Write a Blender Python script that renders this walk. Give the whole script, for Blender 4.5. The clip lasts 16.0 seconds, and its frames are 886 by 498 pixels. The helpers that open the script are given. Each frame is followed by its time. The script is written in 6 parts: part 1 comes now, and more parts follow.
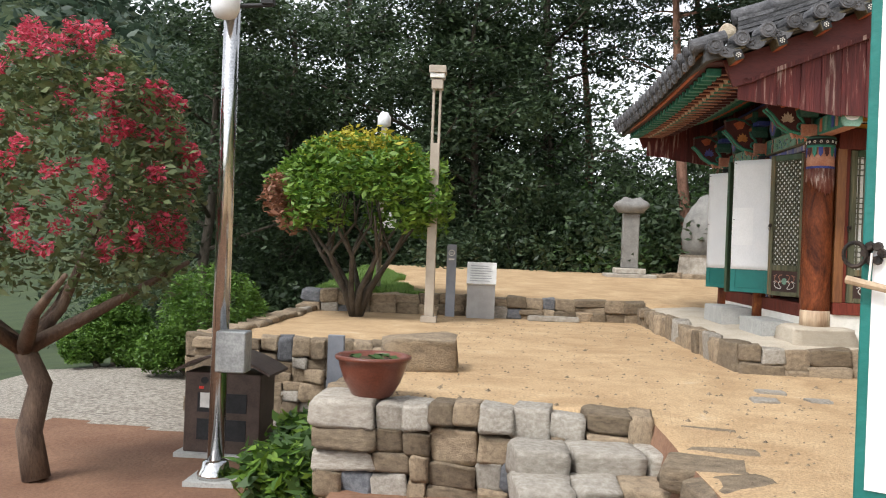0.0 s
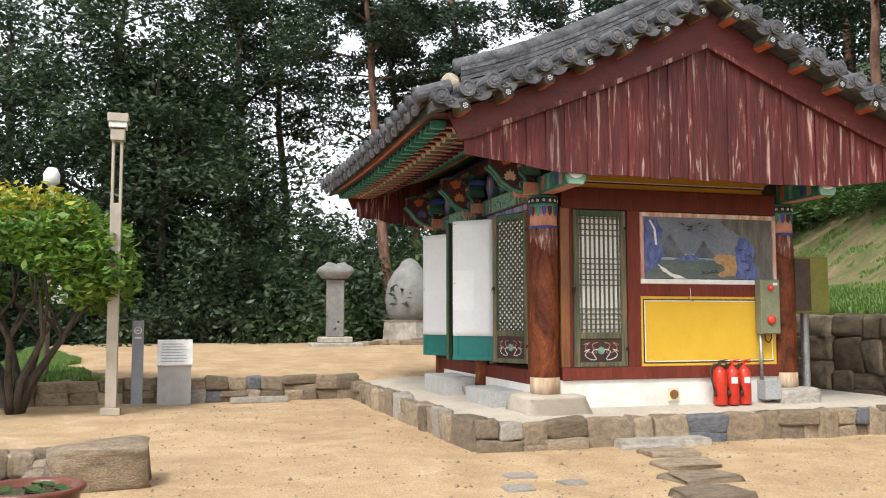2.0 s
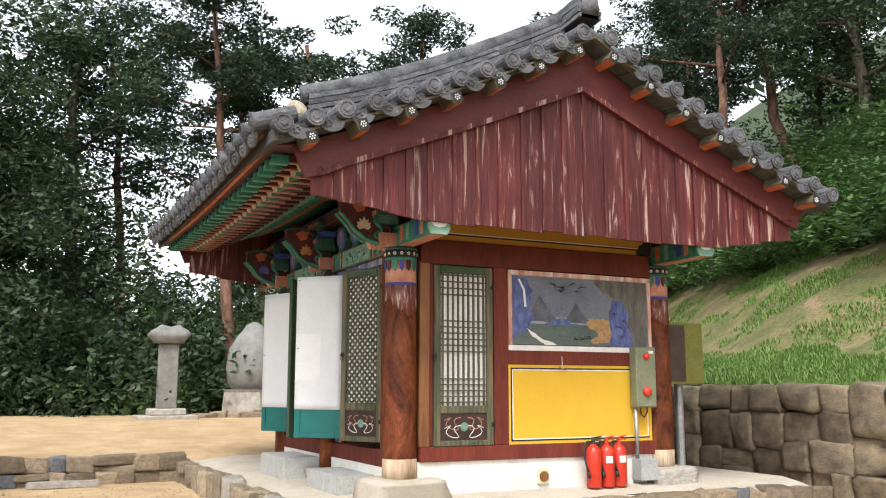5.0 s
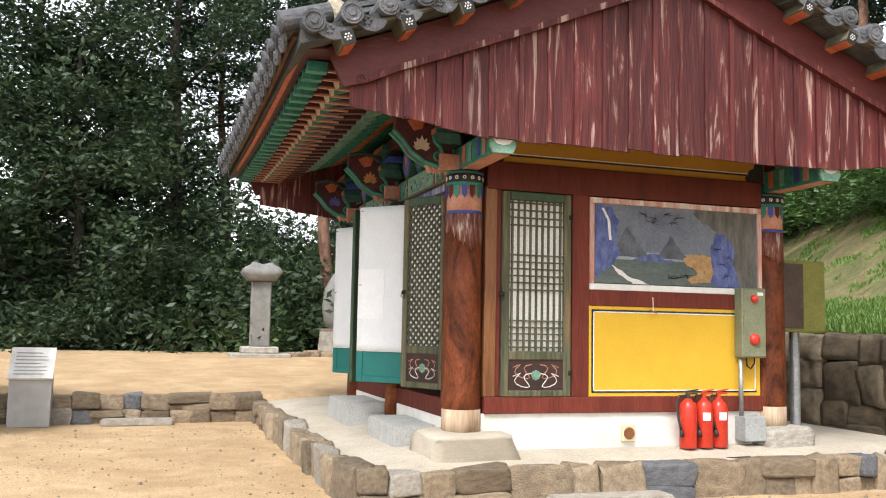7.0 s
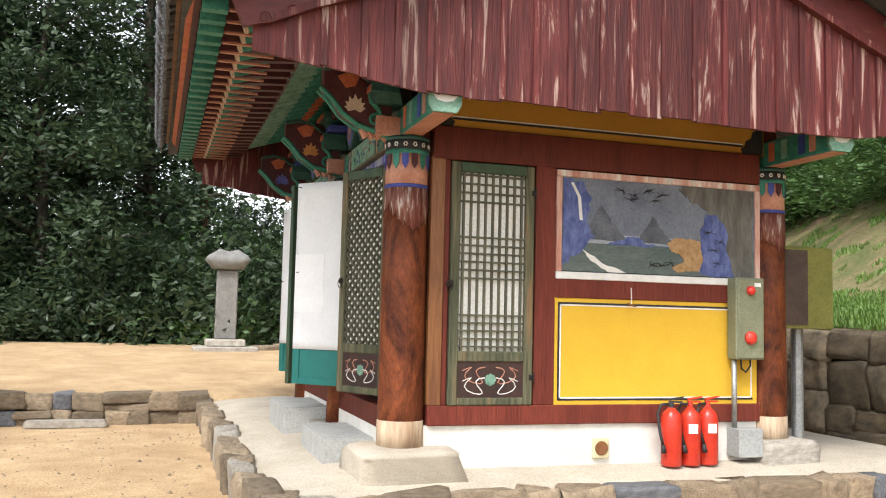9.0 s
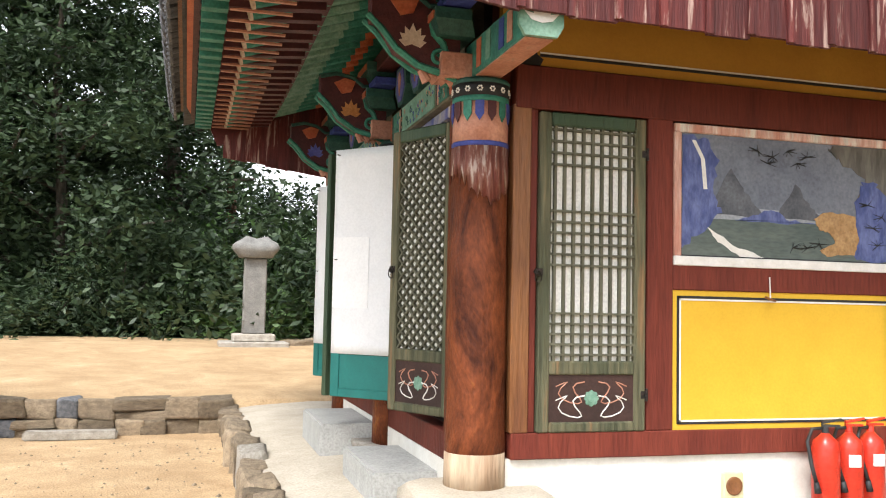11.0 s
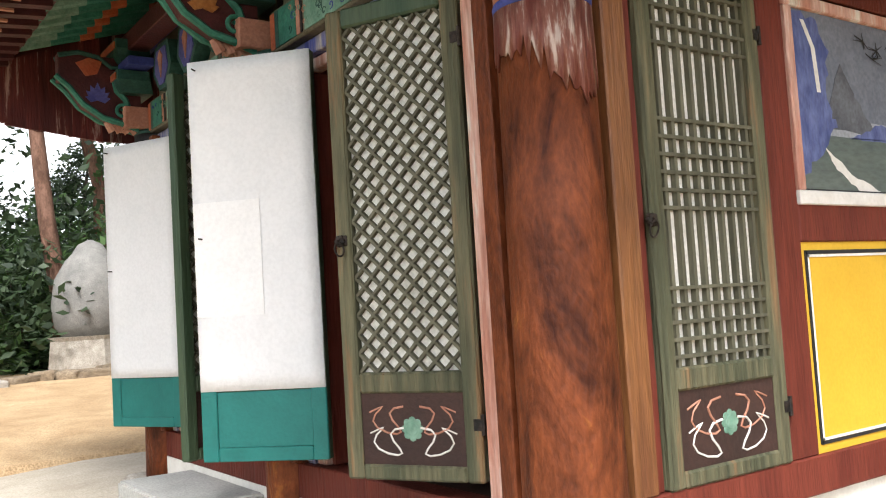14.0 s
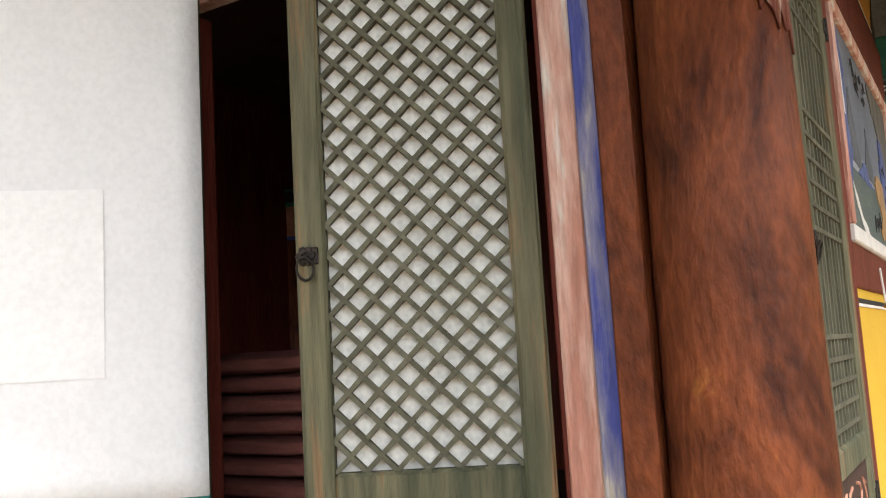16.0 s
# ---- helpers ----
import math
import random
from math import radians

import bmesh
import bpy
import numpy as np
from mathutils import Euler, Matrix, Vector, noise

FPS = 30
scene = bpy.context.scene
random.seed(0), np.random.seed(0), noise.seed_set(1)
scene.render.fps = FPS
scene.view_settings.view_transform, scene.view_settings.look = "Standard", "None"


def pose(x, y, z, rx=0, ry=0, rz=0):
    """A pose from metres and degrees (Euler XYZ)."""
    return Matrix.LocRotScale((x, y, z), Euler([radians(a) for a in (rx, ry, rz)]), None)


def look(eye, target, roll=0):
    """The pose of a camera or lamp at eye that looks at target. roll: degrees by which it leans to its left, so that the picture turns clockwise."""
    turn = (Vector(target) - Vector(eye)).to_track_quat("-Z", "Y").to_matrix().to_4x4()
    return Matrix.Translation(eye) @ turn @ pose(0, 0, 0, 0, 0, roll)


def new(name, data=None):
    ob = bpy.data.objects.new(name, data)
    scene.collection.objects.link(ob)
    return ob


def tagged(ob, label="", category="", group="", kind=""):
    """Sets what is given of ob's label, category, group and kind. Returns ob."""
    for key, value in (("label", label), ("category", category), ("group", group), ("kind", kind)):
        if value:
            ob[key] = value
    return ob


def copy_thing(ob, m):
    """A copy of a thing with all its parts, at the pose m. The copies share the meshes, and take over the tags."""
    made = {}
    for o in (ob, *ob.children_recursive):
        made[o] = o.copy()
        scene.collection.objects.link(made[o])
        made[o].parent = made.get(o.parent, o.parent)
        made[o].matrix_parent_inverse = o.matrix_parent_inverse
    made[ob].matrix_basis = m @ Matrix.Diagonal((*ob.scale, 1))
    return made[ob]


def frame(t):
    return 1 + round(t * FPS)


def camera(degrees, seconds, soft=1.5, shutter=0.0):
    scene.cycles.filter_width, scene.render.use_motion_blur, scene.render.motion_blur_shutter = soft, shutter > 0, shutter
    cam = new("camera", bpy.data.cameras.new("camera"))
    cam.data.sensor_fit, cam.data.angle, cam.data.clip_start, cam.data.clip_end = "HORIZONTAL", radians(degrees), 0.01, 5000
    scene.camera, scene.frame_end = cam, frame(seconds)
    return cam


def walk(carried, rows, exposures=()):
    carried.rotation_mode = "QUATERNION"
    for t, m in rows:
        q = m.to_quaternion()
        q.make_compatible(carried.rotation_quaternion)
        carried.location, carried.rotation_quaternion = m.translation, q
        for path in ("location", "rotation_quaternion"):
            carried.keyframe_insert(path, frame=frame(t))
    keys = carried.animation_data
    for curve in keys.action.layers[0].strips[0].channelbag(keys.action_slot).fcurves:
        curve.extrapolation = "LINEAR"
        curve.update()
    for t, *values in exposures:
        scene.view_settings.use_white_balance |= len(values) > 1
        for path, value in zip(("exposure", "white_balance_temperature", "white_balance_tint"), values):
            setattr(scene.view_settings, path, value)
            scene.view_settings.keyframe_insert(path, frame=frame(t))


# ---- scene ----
cam = camera(53.0, 16.0, 1.1)
PATH = [
    (0, (-3.522, -10.439, 0.957), (-3.636, -8.443, 0.954), 2.2),
    (0.5, (-3.561, -10.122, 0.969), (-3.496, -8.123, 0.953), 2.2),
    (1, (-3.563, -9.729, 0.97), (-3.363, -7.739, 1.011), 1.9),
    (1.5, (-3.612, -9.397, 0.968), (-3.242, -7.434, 1.081), 1.4),
    (2, (-3.629, -9.051, 1.03), (-3.068, -7.138, 1.188), -0.1),
    (2.5, (-3.526, -8.71, 1.022), (-2.781, -6.865, 1.222), -0.7),
    (3, (-3.427, -8.45, 1.048), (-2.538, -6.677, 1.304), -0.4),
    (3.2, (-3.401, -8.325, 1.04), (-2.462, -6.583, 1.326), -0.6),
    (5.3, (-3.073, -7.717, 1.059), (-2.244, -5.923, 1.366), -0.1),
    (5.5, (-3.02, -7.607, 1.064), (-2.214, -5.8, 1.356), -0.3),
    (6, (-2.842, -7.39, 1.077), (-2.08, -5.561, 1.353), -0.5),
    (6.5, (-2.574, -7.274, 1.093), (-1.9, -5.402, 1.304), 0.0),
    (7, (-2.283, -7.041, 1.057), (-1.668, -5.146, 1.237), 1.1),
    (7.5, (-1.967, -6.808, 1.025), (-1.358, -4.91, 1.189), 1.5),
    (8, (-1.728, -6.584, 1.08), (-1.12, -4.684, 1.228), 1.3),
    (8.2, (-1.637, -6.484, 1.059), (-1.03, -4.585, 1.218), 1.3),
    (10.3, (-1.383, -5.045, 1.193), (-0.761, -3.151, 1.35), 1.4),
    (10.5, (-1.347, -4.856, 1.183), (-0.727, -2.96, 1.337), 1.4),
    (11, (-1.306, -4.516, 1.158), (-0.755, -2.598, 1.291), 1.2),
    (11.5, (-1.252, -4.119, 1.154), (-0.891, -2.157, 1.291), 1.8),
    (12, (-1.3, -3.685, 1.131), (-0.751, -1.777, 1.37), 3.0),
    (12.5, (-1.398, -3.312, 1.105), (-0.693, -1.455, 1.343), 0.8),
    (13, (-1.498, -2.882, 1.091), (-0.668, -1.075, 1.313), -0.4),
    (13.5, (-1.606, -2.406, 1.117), (-0.644, -0.661, 1.285), -2.3),
    (14, (-1.666, -1.962, 1.125), (-0.512, -0.333, 1.257), -3.5),
    (14.5, (-1.648, -1.579, 1.158), (-0.345, -0.067, 1.296), -3.3),
    (15, (-1.677, -1.193, 1.188), (-0.191, 0.141, 1.313), -3.7),
    (15.5, (-1.65, -0.754, 1.216), (-0.037, 0.422, 1.335), -3.4),
    (16, (-1.625, -0.364, 1.15), (0.071, 0.668, 1.39), -3.3),
]
walk(cam, [(t, look(eye, target, roll)) for t, eye, target, roll in PATH],
     exposures=[(0, 1.05), (2, 1.2), (5.5, 1.4), (8.2, 1.45), (11, 1.6), (12.5, 1.65), (16, 1.55)])

# ---- world and light ----
world = bpy.data.worlds.new("overcast_sky")
scene.world = world
world.use_nodes = True
wn, wl = world.node_tree.nodes, world.node_tree.links
sky = wn.new("ShaderNodeTexSky")
sky.sky_type, sky.sun_disc = "NISHITA", False
sky.sun_elevation, sky.sun_rotation = radians(52), radians(215)
pale = wn.new("ShaderNodeHueSaturation")
pale.inputs["Saturation"].default_value = 0.22
wl.new(sky.outputs[0], pale.inputs["Color"])
wl.new(pale.outputs[0], wn["Background"].inputs["Color"])
wn["Background"].inputs["Strength"].default_value = 0.15
sun_data = bpy.data.lights.new("sun", "SUN")
sun_data.energy, sun_data.angle, sun_data.color = 1.5, radians(14), (1.0, 0.98, 0.955)
sun = new("sun", sun_data)
sun.matrix_world = look((-12, -14, 24), (0, 0, 0))


# ---- materials ----
def mat(name, a, b, scale=6.0, rough=0.8, bump=0.15, metal=0.0, stretch=(1, 1, 1), fine=60.0, c=None, spread=0.12, vary=0.0, mid=0.5, world_space=False, grain=0.55, distort=0.0, spec=0.4):
    """Two or three colours mixed by coarse noise, fine grain on top, with relief."""
    m = bpy.data.materials.new(name)
    m.use_nodes = True
    n, l = m.node_tree.nodes, m.node_tree.links
    p = n["Principled BSDF"]
    p.inputs["Roughness"].default_value, p.inputs["Metallic"].default_value = rough, metal
    p.inputs["Specular IOR Level"].default_value = spec
    tc = n.new("ShaderNodeTexCoord")
    mp = n.new("ShaderNodeMapping")
    mp.inputs["Scale"].default_value = stretch
    if world_space:
        geo = n.new("ShaderNodeNewGeometry")
        l.new(geo.outputs["Position"], mp.inputs["Vector"])
    else:
        l.new(tc.outputs["Object"], mp.inputs["Vector"])
    n1, n2 = n.new("ShaderNodeTexNoise"), n.new("ShaderNodeTexNoise")
    n1.inputs["Scale"].default_value, n1.inputs["Detail"].default_value, n1.inputs["Roughness"].default_value = scale, 6, 0.65
    n1.inputs["Distortion"].default_value = distort
    n2.inputs["Scale"].default_value, n2.inputs["Detail"].default_value = fine, 3
    info = n.new("ShaderNodeObjectInfo")
    add = n.new("ShaderNodeVectorMath")
    mul = n.new("ShaderNodeVectorMath")
    mul.operation = "SCALE"
    cmb = n.new("ShaderNodeCombineXYZ")
    for i in range(3):
        l.new(info.outputs["Random"], cmb.inputs[i])
    l.new(cmb.outputs[0], mul.inputs[0])
    mul.inputs["Scale"].default_value = 0.0 if world_space else 37.0
    l.new(mp.outputs[0], add.inputs[0])
    l.new(mul.outputs[0], add.inputs[1])
    l.new(add.outputs[0], n1.inputs["Vector"])
    l.new(add.outputs[0], n2.inputs["Vector"])
    r = n.new("ShaderNodeValToRGB")
    e = r.color_ramp.elements
    e[0].position, e[0].color = mid - spread, (*a, 1)
    e[1].position, e[1].color = mid + spread, (*b, 1)
    if c:
        x = e.new(min(0.97, mid + spread + 0.07))
        x.color = (*c, 1)
    l.new(n1.outputs["Fac"], r.inputs["Fac"])
    mx = n.new("ShaderNodeMix")
    mx.data_type, mx.blend_type = "RGBA", "MULTIPLY"
    mx.inputs[0].default_value = grain
    r2 = n.new("ShaderNodeValToRGB")
    r2.color_ramp.elements[0].position, r2.color_ramp.elements[0].color = 0.3, (0.55, 0.55, 0.55, 1)
    r2.color_ramp.elements[1].position, r2.color_ramp.elements[1].color = 0.62, (1, 1, 1, 1)
    l.new(n2.outputs["Fac"], r2.inputs["Fac"])
    l.new(r.outputs[0], mx.inputs[6])
    l.new(r2.outputs[0], mx.inputs[7])
    out = mx.outputs[2]
    if vary:
        hs = n.new("ShaderNodeHueSaturation")
        mr = n.new("ShaderNodeMapRange")
        mr.inputs["To Min"].default_value, mr.inputs["To Max"].default_value = 1 - vary, 1 + vary
        l.new(info.outputs["Random"], mr.inputs["Value"])
        l.new(mr.outputs[0], hs.inputs["Value"])
        l.new(out, hs.inputs["Color"])
        out = hs.outputs[0]
    l.new(out, p.inputs["Base Color"])
    if bump:
        bp = n.new("ShaderNodeBump")
        bp.inputs["Strength"].default_value, bp.inputs["Distance"].default_value = bump, 0.02
        ad = n.new("ShaderNodeMath")
        l.new(n1.outputs["Fac"], ad.inputs[0])
        l.new(n2.outputs["Fac"], ad.inputs[1])
        l.new(ad.outputs[0], bp.inputs["Height"])
        l.new(bp.outputs[0], p.inputs["Normal"])
    return m


def leafy(name, a, b, rough=0.55):
    """Leaves that differ one from another and let some light through."""
    m = bpy.data.materials.new(name)
    m.use_nodes = True
    n, l = m.node_tree.nodes, m.node_tree.links
    p = n["Principled BSDF"]
    geo = n.new("ShaderNodeNewGeometry")
    r = n.new("ShaderNodeValToRGB")
    r.color_ramp.elements[0].color, r.color_ramp.elements[1].color = (*a, 1), (*b, 1)
    l.new(geo.outputs["Random Per Island"], r.inputs["Fac"])
    l.new(r.outputs[0], p.inputs["Base Color"])
    p.inputs["Roughness"].default_value = rough
    tr = n.new("ShaderNodeBsdfTranslucent")
    l.new(r.outputs[0], tr.inputs["Color"])
    ms = n.new("ShaderNodeMixShader")
    ms.inputs[0].default_value = 0.3
    l.new(p.outputs[0], ms.inputs[1])
    l.new(tr.outputs[0], ms.inputs[2])
    l.new(ms.outputs[0], n["Material Output"].inputs["Surface"])
    return m


V = (1, 1, 0.12)
SAND = mat("sandy_soil", (0.44, 0.29, 0.155), (0.58, 0.41, 0.235), 1.7, 0.95, 0.8, fine=55, spread=0.14, world_space=True, c=(0.6, 0.46, 0.3), grain=0.8, distort=0.5)
SOIL = mat("garden_soil", (0.17, 0.085, 0.05), (0.25, 0.14, 0.085), 1.5, 0.95, 0.5, fine=30, spread=0.2, world_space=True)
GRAVEL = mat("pale_gravel", (0.2, 0.175, 0.145), (0.44, 0.4, 0.34), 18, 0.9, 0.9, fine=70, spread=0.1, world_space=True)
TURF = mat("turf_soil", (0.1, 0.12, 0.035), (0.2, 0.165, 0.075), 1.1, 0.95, 1.0, fine=16, spread=0.1, world_space=True, c=(0.28, 0.19, 0.115), grain=0.9, mid=0.46, distort=0.8)
WOODLAND = mat("woodland_floor", (0.03, 0.05, 0.02), (0.06, 0.085, 0.03), 0.7, 0.95, 0.6, fine=9, spread=0.2, world_space=True)
STONE = mat("brown_stone", (0.18, 0.135, 0.092), (0.37, 0.285, 0.19), 5, 0.9, 0.7, fine=40, spread=0.18, vary=0.4, c=(0.4, 0.33, 0.25))
STONE_W = mat("white_granite", (0.3, 0.265, 0.22), (0.48, 0.44, 0.38), 8, 0.9, 0.6, fine=70, spread=0.15, vary=0.12)
STONE_B = mat("blue_grey_stone", (0.1, 0.105, 0.115), (0.18, 0.18, 0.19), 6, 0.9, 0.6, fine=40, vary=0.15)
STONE_H = mat("warm_grey_boulder", (0.11, 0.09, 0.065), (0.32, 0.25, 0.165), 2.2, 0.9, 0.8, fine=38, spread=0.16, vary=0.3, c=(0.38, 0.31, 0.21))
MORTAR = mat("earth_fill", (0.17, 0.13, 0.09), (0.29, 0.23, 0.16), 6, 0.95, 0.6)
SLAB = mat("cement_screed", (0.42, 0.36, 0.28), (0.54, 0.48, 0.39), 2.5, 0.9, 0.3, spread=0.2)
CEMENT = mat("grey_cement", (0.36, 0.36, 0.34), (0.48, 0.475, 0.45), 4, 0.9, 0.3, spread=0.2)
PLASTER = mat("white_plaster", (0.6, 0.57, 0.51), (0.74, 0.72, 0.67), 3, 0.9, 0.2, spread=0.15, grain=0.14)
RED = mat("worn_red_paint", (0.1, 0.02, 0.014), (0.17, 0.036, 0.022), 7, 0.6, 0.35, stretch=V, spread=0.2, vary=0.18, c=(0.2, 0.065, 0.03), spec=0.2)
RED_OLD = mat("peeling_red_boards", (0.075, 0.012, 0.012), (0.125, 0.023, 0.02), 15, 0.65, 0.45, stretch=(1, 1, 0.09), spread=0.07, c=(0.4, 0.27, 0.23), vary=0.3, mid=0.5, distort=0.6)
BARGE = mat("bargeboard_red", (0.08, 0.013, 0.013), (0.115, 0.021, 0.018), 5, 0.55, 0.25, stretch=(0.3, 1, 1), spread=0.2, c=(0.17, 0.06, 0.045))
COLUMN = mat("red_brown_column", (0.04, 0.011, 0.006), (0.2, 0.055, 0.02), 2.6, 0.5, 0.4, stretch=(1.4, 1.4, 0.6), spread=0.16, c=(0.32, 0.115, 0.03), mid=0.47, distort=2.0, fine=40, grain=0.75, spec=0.15)
BARE = mat("bare_orange_wood", (0.13, 0.045, 0.018), (0.25, 0.105, 0.035), 8, 0.5, 0.35, stretch=V, spread=0.15)
PALEWOOD = mat("bleached_wood", (0.32, 0.21, 0.13), (0.5, 0.38, 0.26), 9, 0.8, 0.4, stretch=V)
GREEN = mat("dark_green_paint", (0.028, 0.06, 0.03), (0.055, 0.085, 0.045), 8, 0.6, 0.35, stretch=V, spread=0.15)
GREEN_OLD = mat("faded_green_wood", (0.065, 0.07, 0.038), (0.135, 0.125, 0.07), 14, 0.75, 0.7, stretch=(1, 1, 0.07), spread=0.09, c=(0.22, 0.135, 0.065), grain=0.8)
OLIVE = mat("weathered_olive_wood", (0.07, 0.068, 0.043), (0.125, 0.12, 0.08), 12, 0.8, 0.4, stretch=V, vary=0.12)
TEAL = mat("teal_paint", (0.006, 0.125, 0.11), (0.012, 0.17, 0.15), 5, 0.5, 0.15, spread=0.2, grain=0.14)
PAPER = mat("white_paper", (0.72, 0.73, 0.74), (0.8, 0.8, 0.81), 2.2, 0.85, 0.12, spread=0.2, grain=0.14)
PAPER2 = mat("paper_patch", (0.8, 0.8, 0.8), (0.85, 0.85, 0.85), 3, 0.85, 0.08, grain=0.14)
PAPER_D = mat("old_window_paper", (0.74, 0.73, 0.68), (0.82, 0.81, 0.77), 3, 0.9, 0.1)
YELLOW = mat("yellow_wall_paint", (0.56, 0.335, 0.022), (0.63, 0.39, 0.032), 2.2, 0.75, 0.1, spread=0.2, grain=0.14)
OCHRE = mat("ochre_board", (0.36, 0.17, 0.018), (0.43, 0.22, 0.026), 2.5, 0.7, 0.12, spread=0.2, grain=0.14)
BLACK = mat("black_line", (0.012, 0.012, 0.013), (0.022, 0.022, 0.024), 9, 0.7, 0.1)
WHITE = mat("white_line", (0.6, 0.58, 0.54), (0.74, 0.72, 0.69), 9, 0.7, 0.15, spread=0.15, grain=0.14)
PINK = mat("flaking_pink_paint", (0.48, 0.22, 0.16), (0.62, 0.4, 0.33), 11, 0.7, 0.45, stretch=(1, 1, 0.16), spread=0.07, c=(0.66, 0.6, 0.54), mid=0.47)
BLUE = mat("flaking_blue_paint", (0.06, 0.075, 0.3), (0.25, 0.24, 0.34), 11, 0.65, 0.45, stretch=(1, 1, 0.16), spread=0.07, c=(0.5, 0.45, 0.38), mid=0.47)
BLUE_T = mat("royal_blue_paint", (0.03, 0.045, 0.22), (0.05, 0.07, 0.3), 7, 0.6, 0.2)
JADE = mat("jade_paint", (0.018, 0.14, 0.1), (0.045, 0.22, 0.155), 14, 0.6, 0.2, vary=0.1)
JADE_D = mat("deep_jade_paint", (0.012, 0.06, 0.05), (0.03, 0.1, 0.08), 14, 0.6, 0.2)
JADE_L = mat("pale_jade_paint", (0.11, 0.24, 0.17), (0.2, 0.34, 0.26), 14, 0.6, 0.2)
ORANGE = mat("orange_red_paint", (0.4, 0.085, 0.035), (0.5, 0.14, 0.06), 9, 0.6, 0.2)
SALMON = mat("salmon_paint", (0.4, 0.17, 0.11), (0.52, 0.26, 0.18), 9, 0.6, 0.2, c=(0.35, 0.22, 0.16))
PETAL = mat("cream_petal_paint", (0.5, 0.38, 0.29), (0.62, 0.5, 0.4), 9, 0.6, 0.15)
PETAL_O = mat("ochre_petal_paint", (0.4, 0.15, 0.04), (0.5, 0.22, 0.07), 9, 0.6, 0.15)
PETAL_B = mat("violet_petal_paint", (0.06, 0.06, 0.25), (0.12, 0.12, 0.35), 9, 0.6, 0.15)
MAROON = mat("maroon_paint", (0.055, 0.012, 0.014), (0.085, 0.02, 0.02), 9, 0.6, 0.2)
TAUPE = mat("taupe_ground_paint", (0.1, 0.085, 0.05), (0.15, 0.13, 0.085), 9, 0.7, 0.2)
TILE = mat("grey_roof_tile", (0.055, 0.055, 0.06), (0.14, 0.14, 0.148), 9, 0.7, 0.5, spread=0.15, vary=0.3, c=(0.25, 0.25, 0.25))
TILE_D = mat("dark_tile_bed", (0.05, 0.05, 0.052), (0.09, 0.09, 0.09), 7, 0.85, 0.4)
LIME = mat("lime_mortar", (0.36, 0.3, 0.21), (0.5, 0.43, 0.33), 12, 0.9, 0.7)
STEEL = mat("polished_steel", (0.55, 0.55, 0.55), (0.66, 0.66, 0.65), 4, 0.16, 0.0, 1.0)
WORN = mat("worn_column_patch", (0.13, 0.03, 0.02), (0.2, 0.08, 0.055), 24, 0.6, 0.5, stretch=(1, 1, 0.16), spread=0.05, c=(0.44, 0.34, 0.29))
GREYST = mat("grey_dressed_stone", (0.17, 0.165, 0.155), (0.27, 0.26, 0.24), 5, 0.9, 0.4, spread=0.2)
STEEL_G = mat("galvanised_steel", (0.3, 0.31, 0.31), (0.42, 0.43, 0.43), 9, 0.45, 0.1, 0.6)
IRON = mat("black_iron", (0.015, 0.014, 0.013), (0.05, 0.035, 0.028), 30, 0.6, 0.4, 0.5)
BEIGE = mat("beige_lamp_paint", (0.33, 0.28, 0.225), (0.4, 0.345, 0.28), 4, 0.6, 0.1, grain=0.14)
GREYP = mat("grey_sign_paint", (0.2, 0.21, 0.24), (0.25, 0.26, 0.29), 4, 0.55, 0.05, grain=0.14)
GREYS = mat("grey_lectern_paint", (0.3, 0.29, 0.28), (0.37, 0.36, 0.35), 3, 0.6, 0.08, grain=0.14)
CABINET = mat("olive_grey_enamel", (0.16, 0.17, 0.105), (0.21, 0.22, 0.14), 4, 0.45, 0.08)
GREYBOX = mat("grey_box_enamel", (0.3, 0.31, 0.3), (0.37, 0.38, 0.37), 4, 0.5, 0.08)
OLIVEBOX = mat("olive_enamel", (0.16, 0.16, 0.035), (0.22, 0.21, 0.05), 3, 0.5, 0.1)
FIRE = mat("fire_red_enamel", (0.5, 0.03, 0.015), (0.57, 0.045, 0.022), 6, 0.3, 0.03)
SIGNAL = mat("red_plastic", (0.6, 0.03, 0.02), (0.66, 0.05, 0.03), 6, 0.3, 0.0)
RUBBER = mat("black_rubber", (0.016, 0.016, 0.017), (0.03, 0.03, 0.031), 9, 0.6, 0.1)
CREAM = mat("cream_plastic", (0.55, 0.48, 0.28), (0.64, 0.57, 0.37), 6, 0.5, 0.05, grain=0.14)
BRONZE = mat("brown_bin_metal", (0.055, 0.034, 0.026), (0.085, 0.055, 0.043), 5, 0.5, 0.1)
CLAY = mat("glazed_brown_clay", (0.13, 0.04, 0.025), (0.19, 0.065, 0.042), 5, 0.3, 0.1, spread=0.2)
WATER = mat("pond_water_soil", (0.03, 0.028, 0.02), (0.09, 0.09, 0.045), 14, 0.25, 0.2)
CUSHION = mat("maroon_cushion_cloth", (0.16, 0.05, 0.042), (0.21, 0.072, 0.06), 5, 0.9, 0.3)
# near-black: the hall's indoor shade put into the colour; also dark blossom panels
DARK = mat("dark_board_and_indoor_shade", (0.03, 0.014, 0.011), (0.05, 0.022, 0.017), 5, 0.7, 0.2)
BARK = mat("grey_brown_bark", (0.05, 0.04, 0.03), (0.11, 0.09, 0.07), 7, 0.95, 0.8, stretch=(1, 1, 0.3))
BARK_P = mat("red_pine_bark", (0.11, 0.055, 0.035), (0.24, 0.13, 0.09), 6, 0.95, 0.9, stretch=(1, 1, 0.35), spread=0.1)
